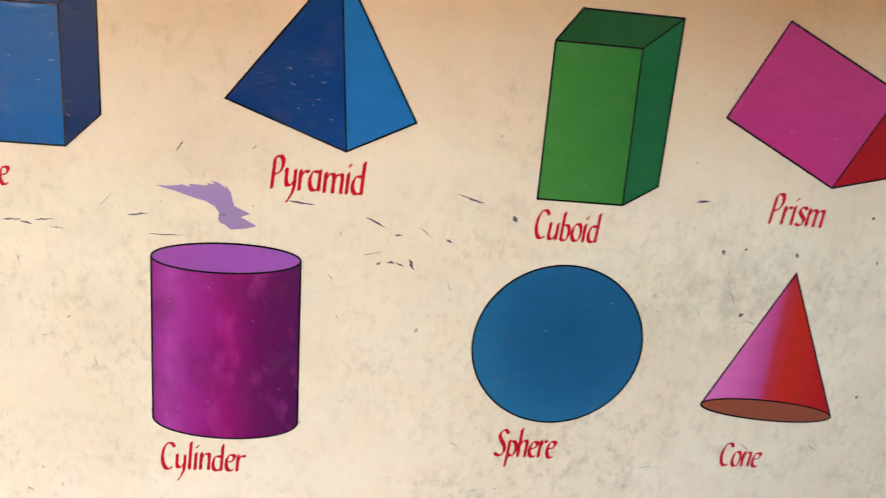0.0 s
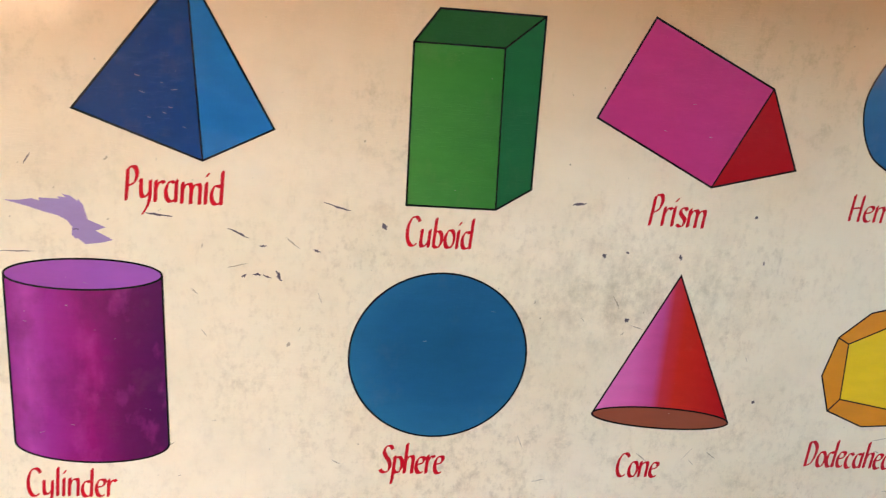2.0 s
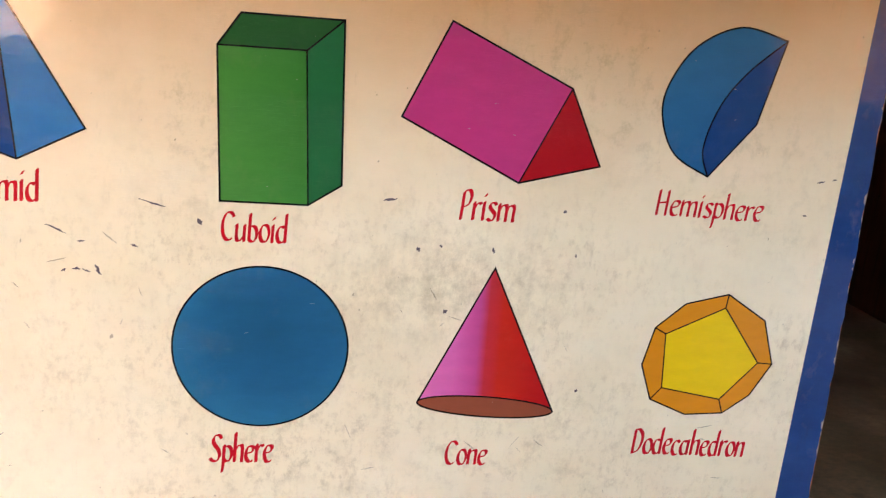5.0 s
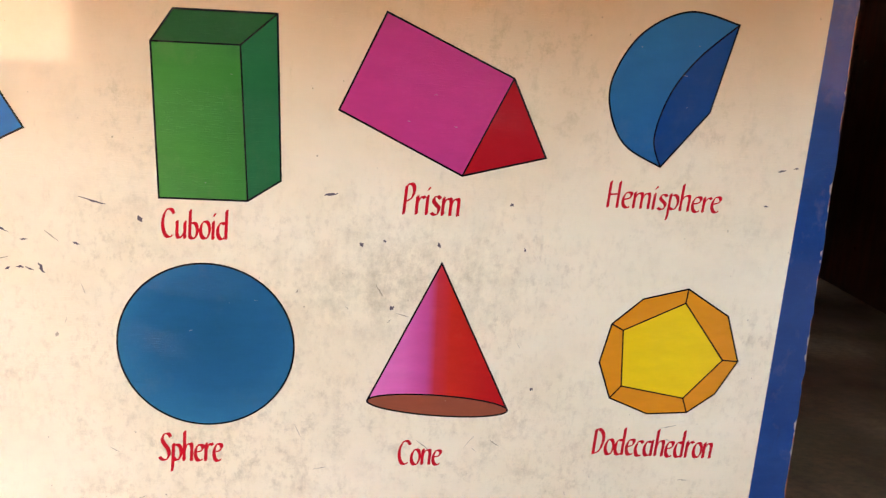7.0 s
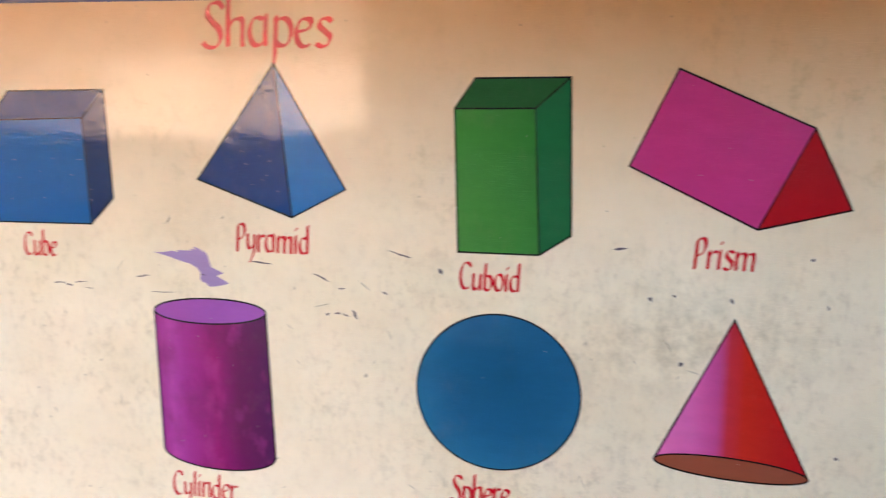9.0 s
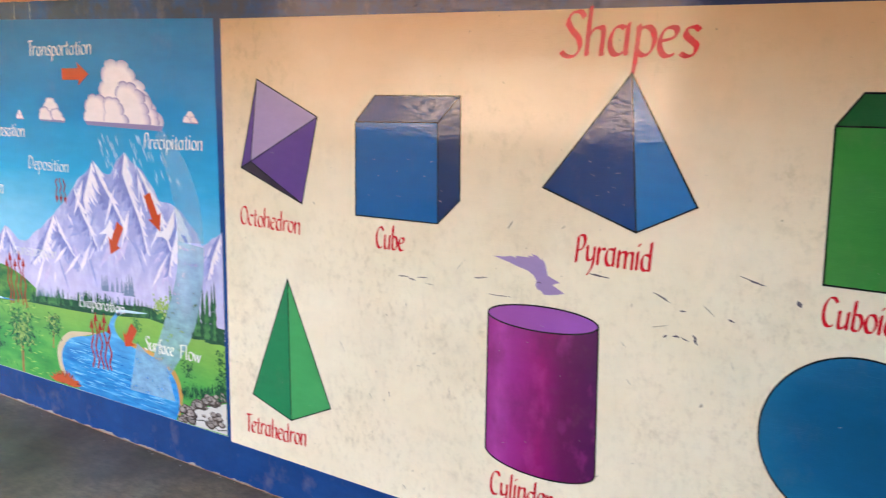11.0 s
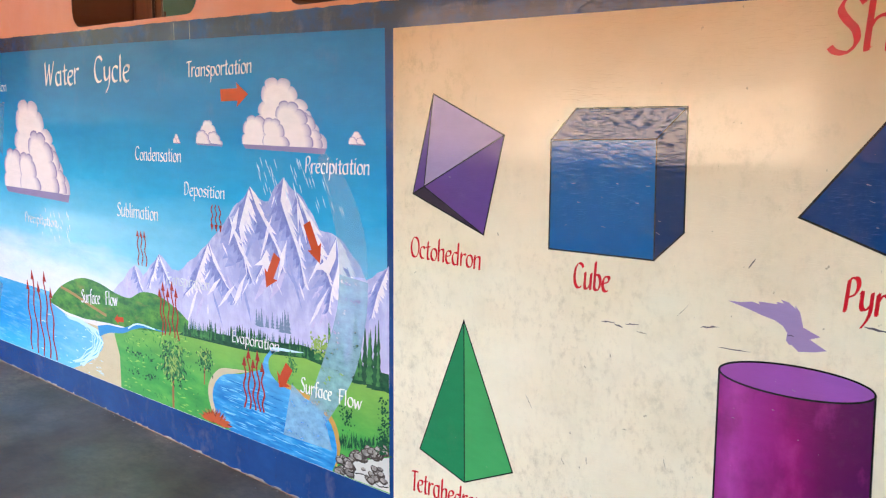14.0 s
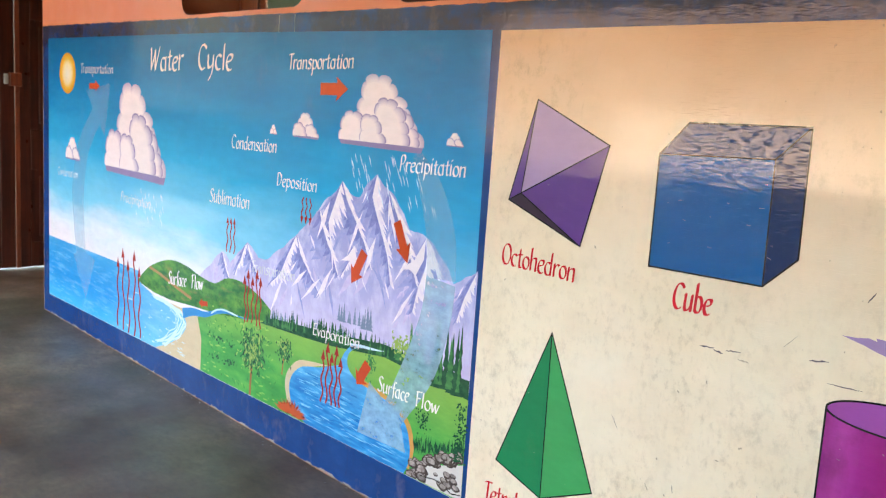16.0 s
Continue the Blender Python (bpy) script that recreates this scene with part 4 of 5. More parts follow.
HILL = enamel("painted hill green", hill_paint, 0.1, 0.0)
hill = spline([(-1.905, 0.352), (-1.86, 0.392), (-1.773, 0.442), (-1.63, 0.486), (-1.50, 0.487), (-1.38, 0.466), (-1.28, 0.462), (-1.20, 0.494), (-1.10, 0.500), (-0.99, 0.474), (-0.915, 0.440)], 6)
patch("hill", hill + [(-0.92, 0.395), (-1.10, 0.360), (-1.42, 0.345), (-1.62, 0.330), (-1.76, 0.332)], 5, HILL, water_mural, "green painted coastal hill")
PATH_DAB = enamel("painted earth track", srgb(168, 132, 80), 0.1, 0.0)
line("track", spline([(-1.80, 0.428), (-1.70, 0.415), (-1.58, 0.392), (-1.45, 0.370)], 6), 0.012, 5.1, PATH_DAB, water_mural)


def meadow_paint(n):
    c = n.ramp(n.noise(1.0, 6, (5, 1, 17), 0.62), (0.30, srgb(48, 138, 66)), (0.5, srgb(66, 158, 72)), (0.72, srgb(100, 178, 78)))
    return n.mix(n.sum("MULTIPLY", n.axis(z=1, lo=0.26, hi=0.42), 0.62), c, srgb(158, 192, 84))


meadow = [(-1.370, mural_low(-1.37) + 0.001), (-1.368, 0.236), (-1.40, 0.312)] + spline([(-1.28, 0.352), (-1.10, 0.372), (-0.95, 0.396), (-0.72, 0.402), (-0.58, 0.409), (-0.34, 0.440), (-0.14, 0.420), (-0.0135, 0.420)], 6)
patch("meadow", meadow + [(-0.0125, mural_low(-0.0125) + 0.001)], 5.2, enamel("painted meadow green", meadow_paint, 0.1, 0.0), water_mural, "bright green painted meadow")
LEAF_D = dab("painted dark leaf green", (18, 66, 42), (38, 92, 56))
LEAF_M = dab("painted leaf green", (40, 104, 56), (72, 138, 74))
LEAF_L = dab("painted light leaf green", (120, 160, 70), (164, 186, 100))
shards("grass_dabs", 130, 51, lambda r: (lambda x: (x, r.uniform(mural_low(x) + 0.012, 0.37), r.uniform(-0.02, 0.02), r.uniform(0.004, 0.02), 0.006))(r.uniform(-1.33, -0.88)), sliver, 5.3, dab("thin leaf green", (44, 124, 60), (70, 150, 70)), water_mural)
shards("grass_dabs_light", 80, 52, lambda r: (lambda x: (x, r.uniform(mural_low(x) + 0.012, 0.38), r.uniform(-0.04, 0.04), r.uniform(-0.004, 0.008), 0.005))(r.uniform(-1.33, -0.88)), sliver, 5.35, dab("thin light green", (110, 178, 80), (160, 200, 92)), water_mural)
shards("shore_bushes", 60, 53, lambda r: (r.uniform(-1.33, -1.13), r.choice((0.195, 0.262)) + r.gauss(0, 0.008), r.uniform(-0.02, 0.02), r.uniform(-0.004, 0.012), 0.008), sliver, 5.4, LEAF_D, water_mural)


def conifer(bm, x, z, h, w, layer, rnd):
    tiers = 5
    left, right = [], []
    for k in range(tiers):
        f = k / tiers
        half = w * (1 - f) * rnd.uniform(0.8, 1.15)
        left += [(x - half, z + h * f), (x - half * 0.42, z + h * (f + 0.16))]
        right += [(x + half, z + h * f + h * 0.02), (x + half * 0.42, z + h * (f + 0.16))]
    lay(bm, left + [(x, z + h * 1.02)] + right[::-1], layer)


def wood_row(name, count, seed, x_lo, x_hi, base, h_lo, h_hi, layer, material):
    rnd = random.Random(seed)
    bm = bmesh.new()
    for k in range(count):
        x = rnd.uniform(x_lo, x_hi)
        h = rnd.uniform(h_lo, h_hi)
        conifer(bm, x, base(x) + rnd.uniform(-0.004, 0.004), h, h * rnd.uniform(0.13, 0.30) * (0.42 if h > 0.09 else 1.0), layer + 0.1 * k / count, rnd)
    return tagged(part(name, bm, material, water_mural), kind="stuff")


MISTY = enamel("painted misty blue green", srgb(116, 134, 158), 0.0, 0.0)
wood_line = lambda x: 0.392 + 0.045 * max(0.0, min(1.0, (x + 0.95) / 0.65)) - 0.012 * max(0.0, (x + 0.25) / 0.25)
wood_row("distant_fir", 14, 61, -0.56, -0.40, lambda x: 0.49, 0.03, 0.07, 4.97, MISTY)
wood_row("distant_fir", 40, 62, -0.92, -0.2, lambda x: wood_line(x) + 0.01, 0.03, 0.055, 5.0, MISTY)
patch("wood_edge", [(-0.98, 0.385), (-0.9, 0.418), (-0.6, 0.440), (-0.35, 0.468), (-0.1, 0.455), (-0.0135, 0.455), (-0.0135, 0.405), (-0.34, 0.432), (-0.58, 0.404), (-0.72, 0.396)], 5.45, LEAF_D, water_mural)
wood_row("woodland_edge", 110, 63, -0.95, -0.05, wood_line, 0.020, 0.062, 5.5, LEAF_D)
wood_row("woodland_edge", 60, 64, -0.95, -0.05, wood_line, 0.02, 0.045, 5.65, LEAF_M)
wood_row("tall_woodland_edge", 9, 65, -0.15, -0.025, lambda x: 0.405, 0.13, 0.20, 5.8, LEAF_D)
wood_row("tall_woodland_edge", 5, 66, -0.14, -0.03, lambda x: 0.415, 0.10, 0.16, 5.95, LEAF_M)
wood_row("tall_woodland_edge", 6, 67, -0.24, -0.17, lambda x: 0.440, 0.08, 0.12, 5.9, LEAF_M)
shards("round_tree", 110, 68, lambda r: (-0.275 + r.gauss(0, 0.022), 0.478 + r.gauss(0, 0.016), r.uniform(-0.014, 0.014), r.uniform(-0.006, 0.012), 0.008), sliver, 6.0, LEAF_L, water_mural)

# lake, rivers and banks
def band(spots, per=8):
    """A curved band through (x, z, width) spots."""
    mids = spline([(x, z) for x, z, _ in spots], per)
    wide = [v for v, _ in spline([(w, 0) for *_, w in spots], per)]
    left, right = [], []
    for i, (p, w) in enumerate(zip(mids, wide)):
        a, b = Vector(mids[max(0, i - 1)]), Vector(mids[min(len(mids) - 1, i + 1)])
        d = (b - a).normalized()
        left.append((p[0] - d.y * w / 2, p[1] + d.x * w / 2))
        right.append((p[0] + d.y * w / 2, p[1] - d.x * w / 2))
    return left, right


def ribbon(name, spots, layer, material, label=""):
    l, r = band(spots)
    return patch(name, l + r[::-1], layer, material, water_mural, label)


def lake_paint(n):
    c = n.ramp(n.noise(1.0, 5, (9, 1, 50), 0.6), (0.3, srgb(14, 104, 176)), (0.55, srgb(34, 146, 206)), (0.78, srgb(120, 206, 234)))
    return n.mix(n.sum("MULTIPLY", n.axis(z=1, lo=0.22, hi=0.42), 0.5), c, srgb(120, 200, 232))


lake_rim = spline([(-0.640, 0.322), (-0.740, 0.296), (-0.792, 0.236), (-0.775, 0.166), (-0.700, 0.124)], 8) + [(-0.56, 0.1255), (-0.40, 0.1275), (-0.233, 0.130)] \
    + spline([(-0.215, 0.165), (-0.215, 0.215), (-0.240, 0.270), (-0.300, 0.305), (-0.372, 0.320), (-0.455, 0.332), (-0.500, 0.362), (-0.500, 0.400), (-0.462, 0.432)], 8) + [(-0.490, 0.430), (-0.520, 0.400), (-0.545, 0.355)]
ribbon("bank", [(-0.600, 0.338, 0.002), (-0.680, 0.322, 0.016), (-0.752, 0.300, 0.026), (-0.803, 0.240, 0.028), (-0.787, 0.168, 0.024), (-0.735, 0.130, 0.012)], 5.48, SAND, "sandy painted lake bank")
line("bank", spline([(-0.222, 0.150), (-0.208, 0.215), (-0.232, 0.276), (-0.300, 0.312), (-0.380, 0.326), (-0.46, 0.340)], 8), 0.018, 5.48, enamel("painted ochre bank", srgb(196, 148, 78), 0.1, 0.0), water_mural)
patch("lake", lake_rim, 6.1, enamel("painted lake blue", lake_paint, 0.05, 0.0), water_mural, "blue painted lake with ripples")
shards("ripples", 110, 71, lambda r: (lambda x: (x, r.uniform(0.14, 0.30), r.uniform(0.03, 0.07), r.uniform(-0.004, 0.002), 0.0035))(r.uniform(-0.76, -0.33)), sliver, 6.2, dab("painted ripple light", (70, 168, 216), (140, 212, 236)), water_mural)
shards("ripple_shade", 80, 72, lambda r: (lambda x: (x, r.uniform(0.14, 0.29), r.uniform(0.03, 0.08), r.uniform(-0.004, 0.002), 0.004))(r.uniform(-0.76, -0.34)), sliver, 6.3, dab("painted ripple dark", (16, 104, 172), (30, 132, 196)), water_mural)
ribbon("far_river", [(-0.492, 0.424, 0.020), (-0.455, 0.436, 0.010), (-0.40, 0.441, 0.007), (-0.345, 0.447, 0.001)], 6.1, SURF)
ribbon("coast_river", [(-1.515, 0.300, 0.040), (-1.44, 0.322, 0.030), (-1.34, 0.334, 0.020), (-1.26, 0.360, 0.014), (-1.18, 0.374, 0.008), (-1.05, 0.378, 0.002)], 5.6, enamel("painted river blue", srgb(44, 138, 196), 0.05, 0.0))
line("river_foam", spline([(-1.30, 0.348), (-1.26, 0.368), (-1.21, 0.378), (-1.12, 0.376)], 8), 0.006, 5.7, SURF, water_mural)

# rocks and stream in the corner
patch("stream", [(-0.205, 0.132)] + spline([(-0.205, 0.150), (-0.15, 0.185), (-0.09, 0.205), (-0.0135, 0.232)], 6) + [(-0.0135, 0.136)], 6.0, enamel("painted pale stream", srgb(206, 204, 196), 0.3, 0.0), water_mural)


def stones(name, count, seed, where, size, layer, tone):
    rnd = random.Random(seed)
    dark, pale = bmesh.new(), bmesh.new()
    for k in range(count):
        x, z = where(rnd)
        r = size * rnd.uniform(0.7, 1.4)
        ring = [(max(-0.225, min(-0.0135, x + r * rnd.uniform(0.8, 1.2) * math.cos(a))), max(mural_low(x) + 0.002, z + r * 0.62 * rnd.uniform(0.8, 1.2) * math.sin(a))) for a in [i * math.tau / 9 for i in range(9)]]
        lay(dark, ring, layer + 0.2 * k / count)
        lay(pale, [(x + (p - x) * 0.72, z + 0.002 + (q - z) * 0.66) for p, q in ring], layer + 0.2 * k / count + 0.004)
    tagged(part(name + "_edges", dark, STONE_EDGE, water_mural), kind="stuff")
    return tagged(part(name, pale, tone, water_mural), kind="stuff")


STONE = enamel("painted grey stone", lambda n: n.mix(n.grey(n.noise(60, 4), 0.35, 0.65), srgb(112, 104, 100), srgb(176, 166, 156)), 0.0, 0.0)
STONE_EDGE = dab("painted stone outline", (52, 44, 42), (92, 80, 72))
stones("rock_bank", 34, 81, lambda r: (lambda t: (-0.205 + t * 0.19, 0.168 + t * 0.088 + r.gauss(0, 0.009)))(r.random()), 0.017, 6.4, STONE)
stones("rock_bank", 18, 82, lambda r: (lambda t: (-0.215 + 0.06 * t, 0.136 + 0.03 * t + r.gauss(0, 0.008)))(r.random()), 0.016, 6.6, STONE)
stones("rock_bank", 14, 83, lambda r: (-0.06 + r.gauss(0, 0.025), 0.172 + r.gauss(0, 0.012)), 0.012, 6.7, STONE)
line("stone_crack", rough_line([(-0.17, 0.150), (-0.11, 0.158), (-0.05, 0.142), (-0.016, 0.150)], 0.008, 2, 9), 0.003, 6.8, BLACK, water_mural)
shards("rushes", 130, 84, lambda r: (lambda x: (x, 0.208 + 0.25 * (x + 0.2) + r.uniform(-0.01, 0.01), r.uniform(-0.008, 0.008), r.uniform(0.015, 0.04), 0.004))(r.uniform(-0.2, -0.016)), sliver, 6.35, LEAF_D, water_mural)
shards("edge_tree", 150, 85, lambda r: (lambda z: (-0.030 + r.gauss(0, 0.010), z, r.uniform(-0.016, 0.012), r.uniform(-0.01, 0.004), 0.006))(r.uniform(0.235, 0.39)), sliver, 6.9, LEAF_D, water_mural)
shards("young_tree", 60, 86, lambda r: (-0.168 + r.gauss(0, 0.012), 0.305 + r.gauss(0, 0.014), r.uniform(-0.01, 0.01), r.uniform(-0.004, 0.012), 0.006), sliver, 6.9, LEAF_D, water_mural)
shards("shore_tree", 70, 87, lambda r: (-0.398 + r.gauss(0, 0.010), 0.392 + r.gauss(0, 0.018), r.uniform(-0.01, 0.01), r.uniform(-0.004, 0.012), 0.006), sliver, 6.4, LEAF_M, water_mural)

# palm, small tree and red bush
BARK = enamel("painted bark brown", srgb(158, 104, 62), 0.0, 0.0)
for name, x, z0, z1, rx, rz, count, seed in (("crown_tree", -1.026, mural_low(-1.026) + 0.002, 0.285, 0.040, 0.030, 260, 91), ("small_tree", -0.838, 0.245, 0.330, 0.022, 0.017, 110, 92)):
    line(name + "_trunk", rough_line([(x, z0), (x + 0.004, (z0 + z1) / 2), (x + 0.010, z1)], 0.003, 1, seed), rx * 0.3, 6.0, BARK, water_mural)
    for layer, material, n, shift in ((6.2, LEAF_D, count, 0.0), (6.4, LEAF_M, count // 2, 0.004), (6.6, LEAF_L, count // 4, 0.010)):
        shards(name + "_leaves", n, seed + n, lambda r: (lambda a: (x + 0.008 + rx * r.gauss(0, 0.9) * 0.9, z1 + shift + rz * r.gauss(0, 1.0), math.cos(a) * rx * 0.45, -abs(math.sin(a)) * rz * 0.8, 0.007))(r.uniform(0, 6.28)), sliver, layer, material, water_mural)
for layer, rgb, n in ((6.5, (120, 44, 26), 120), (6.7, (196, 84, 40), 90)):
    shards("red_bush", n, 95 + n, lambda r: (lambda a: (-0.778 + 0.035 * math.cos(a) * r.random(), 0.126 + 0.01 * r.random(), 0.075 * math.cos(a) * r.uniform(0.4, 1), 0.052 * math.sin(a) * r.uniform(0.4, 1), 0.006))(r.uniform(0.15, 3.0)), sliver, layer, flat("painted bush", *rgb), water_mural)

# clouds and sun
def between(a, b, f):
    return tuple(p + (q - p) * f for p, q in zip(a, b))


CLOUD_TONES = [enamel("painted cloud lilac", srgb(142, 128, 166), 0.0, 0.0)] + [enamel("painted cloud cream", srgb(*between((186, 170, 192), (240, 224, 222), f)), 0.05, 0.0) for f in (0.0, 0.28, 0.52, 0.72, 0.88, 1.0)]


def scallop(notches, bulge, per=7):
    """An outline of round lobes that bulge out between the notches."""
    out = []
    for (ax, az), (bx, bz) in zip(notches, notches[1:]):
        mx, mz, hx, hz = (ax + bx) / 2, (az + bz) / 2, (bx - ax) / 2, (bz - az) / 2
        for i in range(per):
            t = math.pi * i / per
            flatness = abs(hx) / (abs(hx) + abs(hz) + 1e-6)
            c, k = -math.cos(t), math.sin(t) ** 0.8 * bulge * (0.50 + 1.35 * flatness)
            out.append((mx + hx * c - hz * k, mz + hz * c + hx * k))
    return out + [notches[-1]]


def cloud_heads(small):
    """The towers of a heaped cloud, back to front, as notches from the left foot over the top to the right foot."""
    if small:
        return [[(0.12, 0.10), (0.22, 0.42), (0.30, 0.70), (0.46, 0.86), (0.62, 0.72), (0.72, 0.44), (0.84, 0.10)],
                [(0.42, 0.08), (0.50, 0.34), (0.62, 0.44), (0.78, 0.38), (0.88, 0.18), (0.98, 0.04)],
                [(0.02, 0.04), (0.06, 0.30), (0.20, 0.48), (0.36, 0.40), (0.46, 0.18), (0.52, 0.04)]]
    return [[(0.22, 0.30), (0.24, 0.48), (0.29, 0.66), (0.31, 0.88), (0.46, 0.94), (0.60, 0.86), (0.66, 0.68), (0.78, 0.54), (0.82, 0.38), (0.90, 0.24), (0.98, 0.03)],
            [(0.66, 0.05), (0.66, 0.26), (0.70, 0.44), (0.80, 0.46), (0.85, 0.28), (0.92, 0.16), (0.93, 0.05)],
            [(0.46, 0.05), (0.45, 0.24), (0.46, 0.42), (0.48, 0.58), (0.58, 0.62), (0.68, 0.54), (0.76, 0.36), (0.80, 0.20), (0.82, 0.05)],
            [(0.02, 0.05), (0.05, 0.20), (0.08, 0.38), (0.18, 0.43), (0.28, 0.36), (0.30, 0.20), (0.36, 0.05)],
            [(0.29, 0.05), (0.31, 0.20), (0.30, 0.36), (0.39, 0.40), (0.47, 0.34), (0.50, 0.18), (0.56, 0.05)]]


def cloud(x0, x1, z0, z1, small=False):
    """A heaped cloud: a flat lilac foot and overlapping towers of round lobes, each fading from a shaded rim to cream."""
    w, h = x1 - x0, z1 - z0
    foot = part("cloud", lay(bmesh.new(), [(x0, z0 + 0.07 * h), (x0 + 0.04 * w, z0 - 0.01 * h), (x1 - 0.03 * w, z0 - 0.03 * h), (x1, z0 + 0.07 * h)], 7.4), CLOUD_TONES[0], water_mural, "heaped cream painted cloud")
    for k, notches in enumerate(cloud_heads(small)):
        u0 = sum(u for u, _ in notches) / len(notches)
        low = min(v for _, v in notches)
        high = max(v for _, v in notches)
        mid = low + (high - low) * 0.42
        for j, material in enumerate(CLOUD_TONES if k else CLOUD_TONES[1:]):
            f = 1.06 - 0.042 * j if k else 1.0 - 0.03 * j
            ring = scallop([(u0 + (u - u0) * f - 0.004 * j, mid + (v - mid) * (f if v > mid else 1.0)) for u, v in notches], 0.62 - 0.05 * j)
            ring = [(x0 + min(max(u, 0.0), 1.0) * w, z0 + max(v, 0.045) * h) for u, v in ring]
            patch("tower" if j == 0 else "tower_tone", ring, 7.5 + 0.8 * k + 0.1 * j, material, foot)
    return foot


cloud(-0.600, -0.236, 1.008, 1.206)
cloud(-2.245, -1.672, 0.778, 1.155)
cloud(-0.832, -0.694, 1.010, 1.094, True)
cloud(-0.958, -0.918, 1.010, 1.044, True)
cloud(-0.154, -0.093, 1.030, 1.068, True)
cloud(-2.691, -2.514, 0.790, 0.905, True)
sun_disc = part("painted_sun", lay(bmesh.new(), oval(-2.667, 1.180, 0.098, 0.092, 48), 5),
                enamel("painted sun", orb(-2.667, 1.18, 0.098, 0.092, (0.0, srgb(250, 240, 222)), (0.5, srgb(248, 226, 170)), (0.72, srgb(244, 190, 70)), (1.0, srgb(226, 150, 44))), 0.0, 0.0), water_mural, "yellow orange painted sun")

# rain
RAIN = enamel("painted rain white", srgb(206, 226, 236), 0.0, 0.0)
shards("rain_strokes", 46, 101, lambda r: (lambda t, u: (-0.57 + 0.31 * t + 0.09 * u, 0.990 - 0.13 * u, 0.014, -0.034, 0.0034))(r.random(), r.random()), sliver, 7.0, RAIN, water_mural)
shards("rain_strokes", 26, 102, lambda r: (lambda t, u: (-1.95 + 0.26 * t, 0.755 - 0.13 * u, 0.010, -0.030, 0.004))(r.random(), r.random()), sliver, 5.0, RAIN, water_mural)

# wide see-through arrows
GLAZE = glaze("thin pale blue glaze", srgb(168, 214, 232), 0.50)
GLAZE_SOFT = glaze("faint pale blue glaze", srgb(150, 206, 230), 0.30)
l, r = band([(-0.262, 1.000, 0.035), (-0.200, 0.915, 0.085), (-0.152, 0.800, 0.105), (-0.140, 0.690, 0.108)])
patch("flow_arrow_top", l + r[::-1], 7.1, GLAZE_SOFT, water_mural, "faint blue painted flow arrow")
l, r = band([(-0.1405, 0.686, 0.108), (-0.152, 0.580, 0.110), (-0.200, 0.440, 0.118), (-0.292, 0.285, 0.085)])
patch("flow_arrow", l + [(-0.232, 0.190), (-0.442, 0.182), (-0.400, 0.345)] + r[::-1], 7.1, GLAZE, water_mural, "pale blue see-through painted arrow") if area2(l + r[::-1]) < 0 else \
    patch("flow_arrow", r[::-1][::-1] + [(-0.400, 0.345), (-0.442, 0.182), (-0.232, 0.190)] + l[::-1], 7.1, GLAZE, water_mural, "pale blue see-through painted arrow")
l, r = band([(-2.340, 1.000, 0.10), (-2.480, 0.850, 0.12), (-2.540, 0.665, 0.135), (-2.530, 0.500, 0.125), (-2.505, 0.372, 0.11)])
patch("rising_arrow", l + [(-2.344, 0.364), (-2.446, 0.161), (-2.595, 0.348)] + r[::-1] + [(-2.450, 1.113), (-2.191, 1.142), (-2.246, 0.922)], 5.0, GLAZE_SOFT, water_mural, "faint blue painted curved arrow")

# red block arrows
def block_arrow(x, z, length, width, angle, layer=11.5):
    c, s = math.cos(radians(angle)), math.sin(radians(angle))
    pts = [(0, -0.25), (0.62, -0.25), (0.58, -0.5), (1.0, 0.0), (0.58, 0.5), (0.62, 0.25), (0, 0.25)]
    pts = [(x + c * u * length - s * v * width, z + s * u * length + c * v * width) for u, v in pts]
    return patch("block_arrow", pts, layer, RED_BLOCK, water_mural, "brick red painted block arrow")


block_arrow(-0.697, 1.157, 0.132, 0.070, 1)
block_arrow(-0.322, 0.815, 0.118, 0.062, -64)
block_arrow(-0.452, 0.710, 0.112, 0.064, -118)
block_arrow(-0.409, 0.394, 0.086, 0.068, -123)
block_arrow(-1.327, 0.375, 0.066, 0.036, 187)
block_arrow(-2.412, 1.128, 0.110, 0.050, 1)


def thin_arrow(x0, z0, x1, z1, width, head, seed):
    """A wavering thin arrow from (x0, z0) to its tip (x1, z1)."""
    way = Vector((x1 - x0, z1 - z0))
    side = Vector((-way.y, way.x)).normalized()
    neck = 1 - head * 1.6 / way.length
    pts = []
    for i in range(13):
        f = i / 12
        p = Vector((x0, z0)) + way * f * neck + side * width * 0.8 * math.sin(f * 11 + seed)
        pts.append((p.x, p.y))
    bm = stroke(bmesh.new(), pts, width, 11.5)
    tip, root = Vector((x1, z1)), Vector((x0, z0)) + way * (neck - 0.01)
    lay(bm, [tuple(tip), tuple(root + side * head * 0.6), tuple(root - side * head * 0.6)], 11.6)
    return part("thin_arrow", bm, RED_THIN, water_mural, "thin wavering red painted arrow")


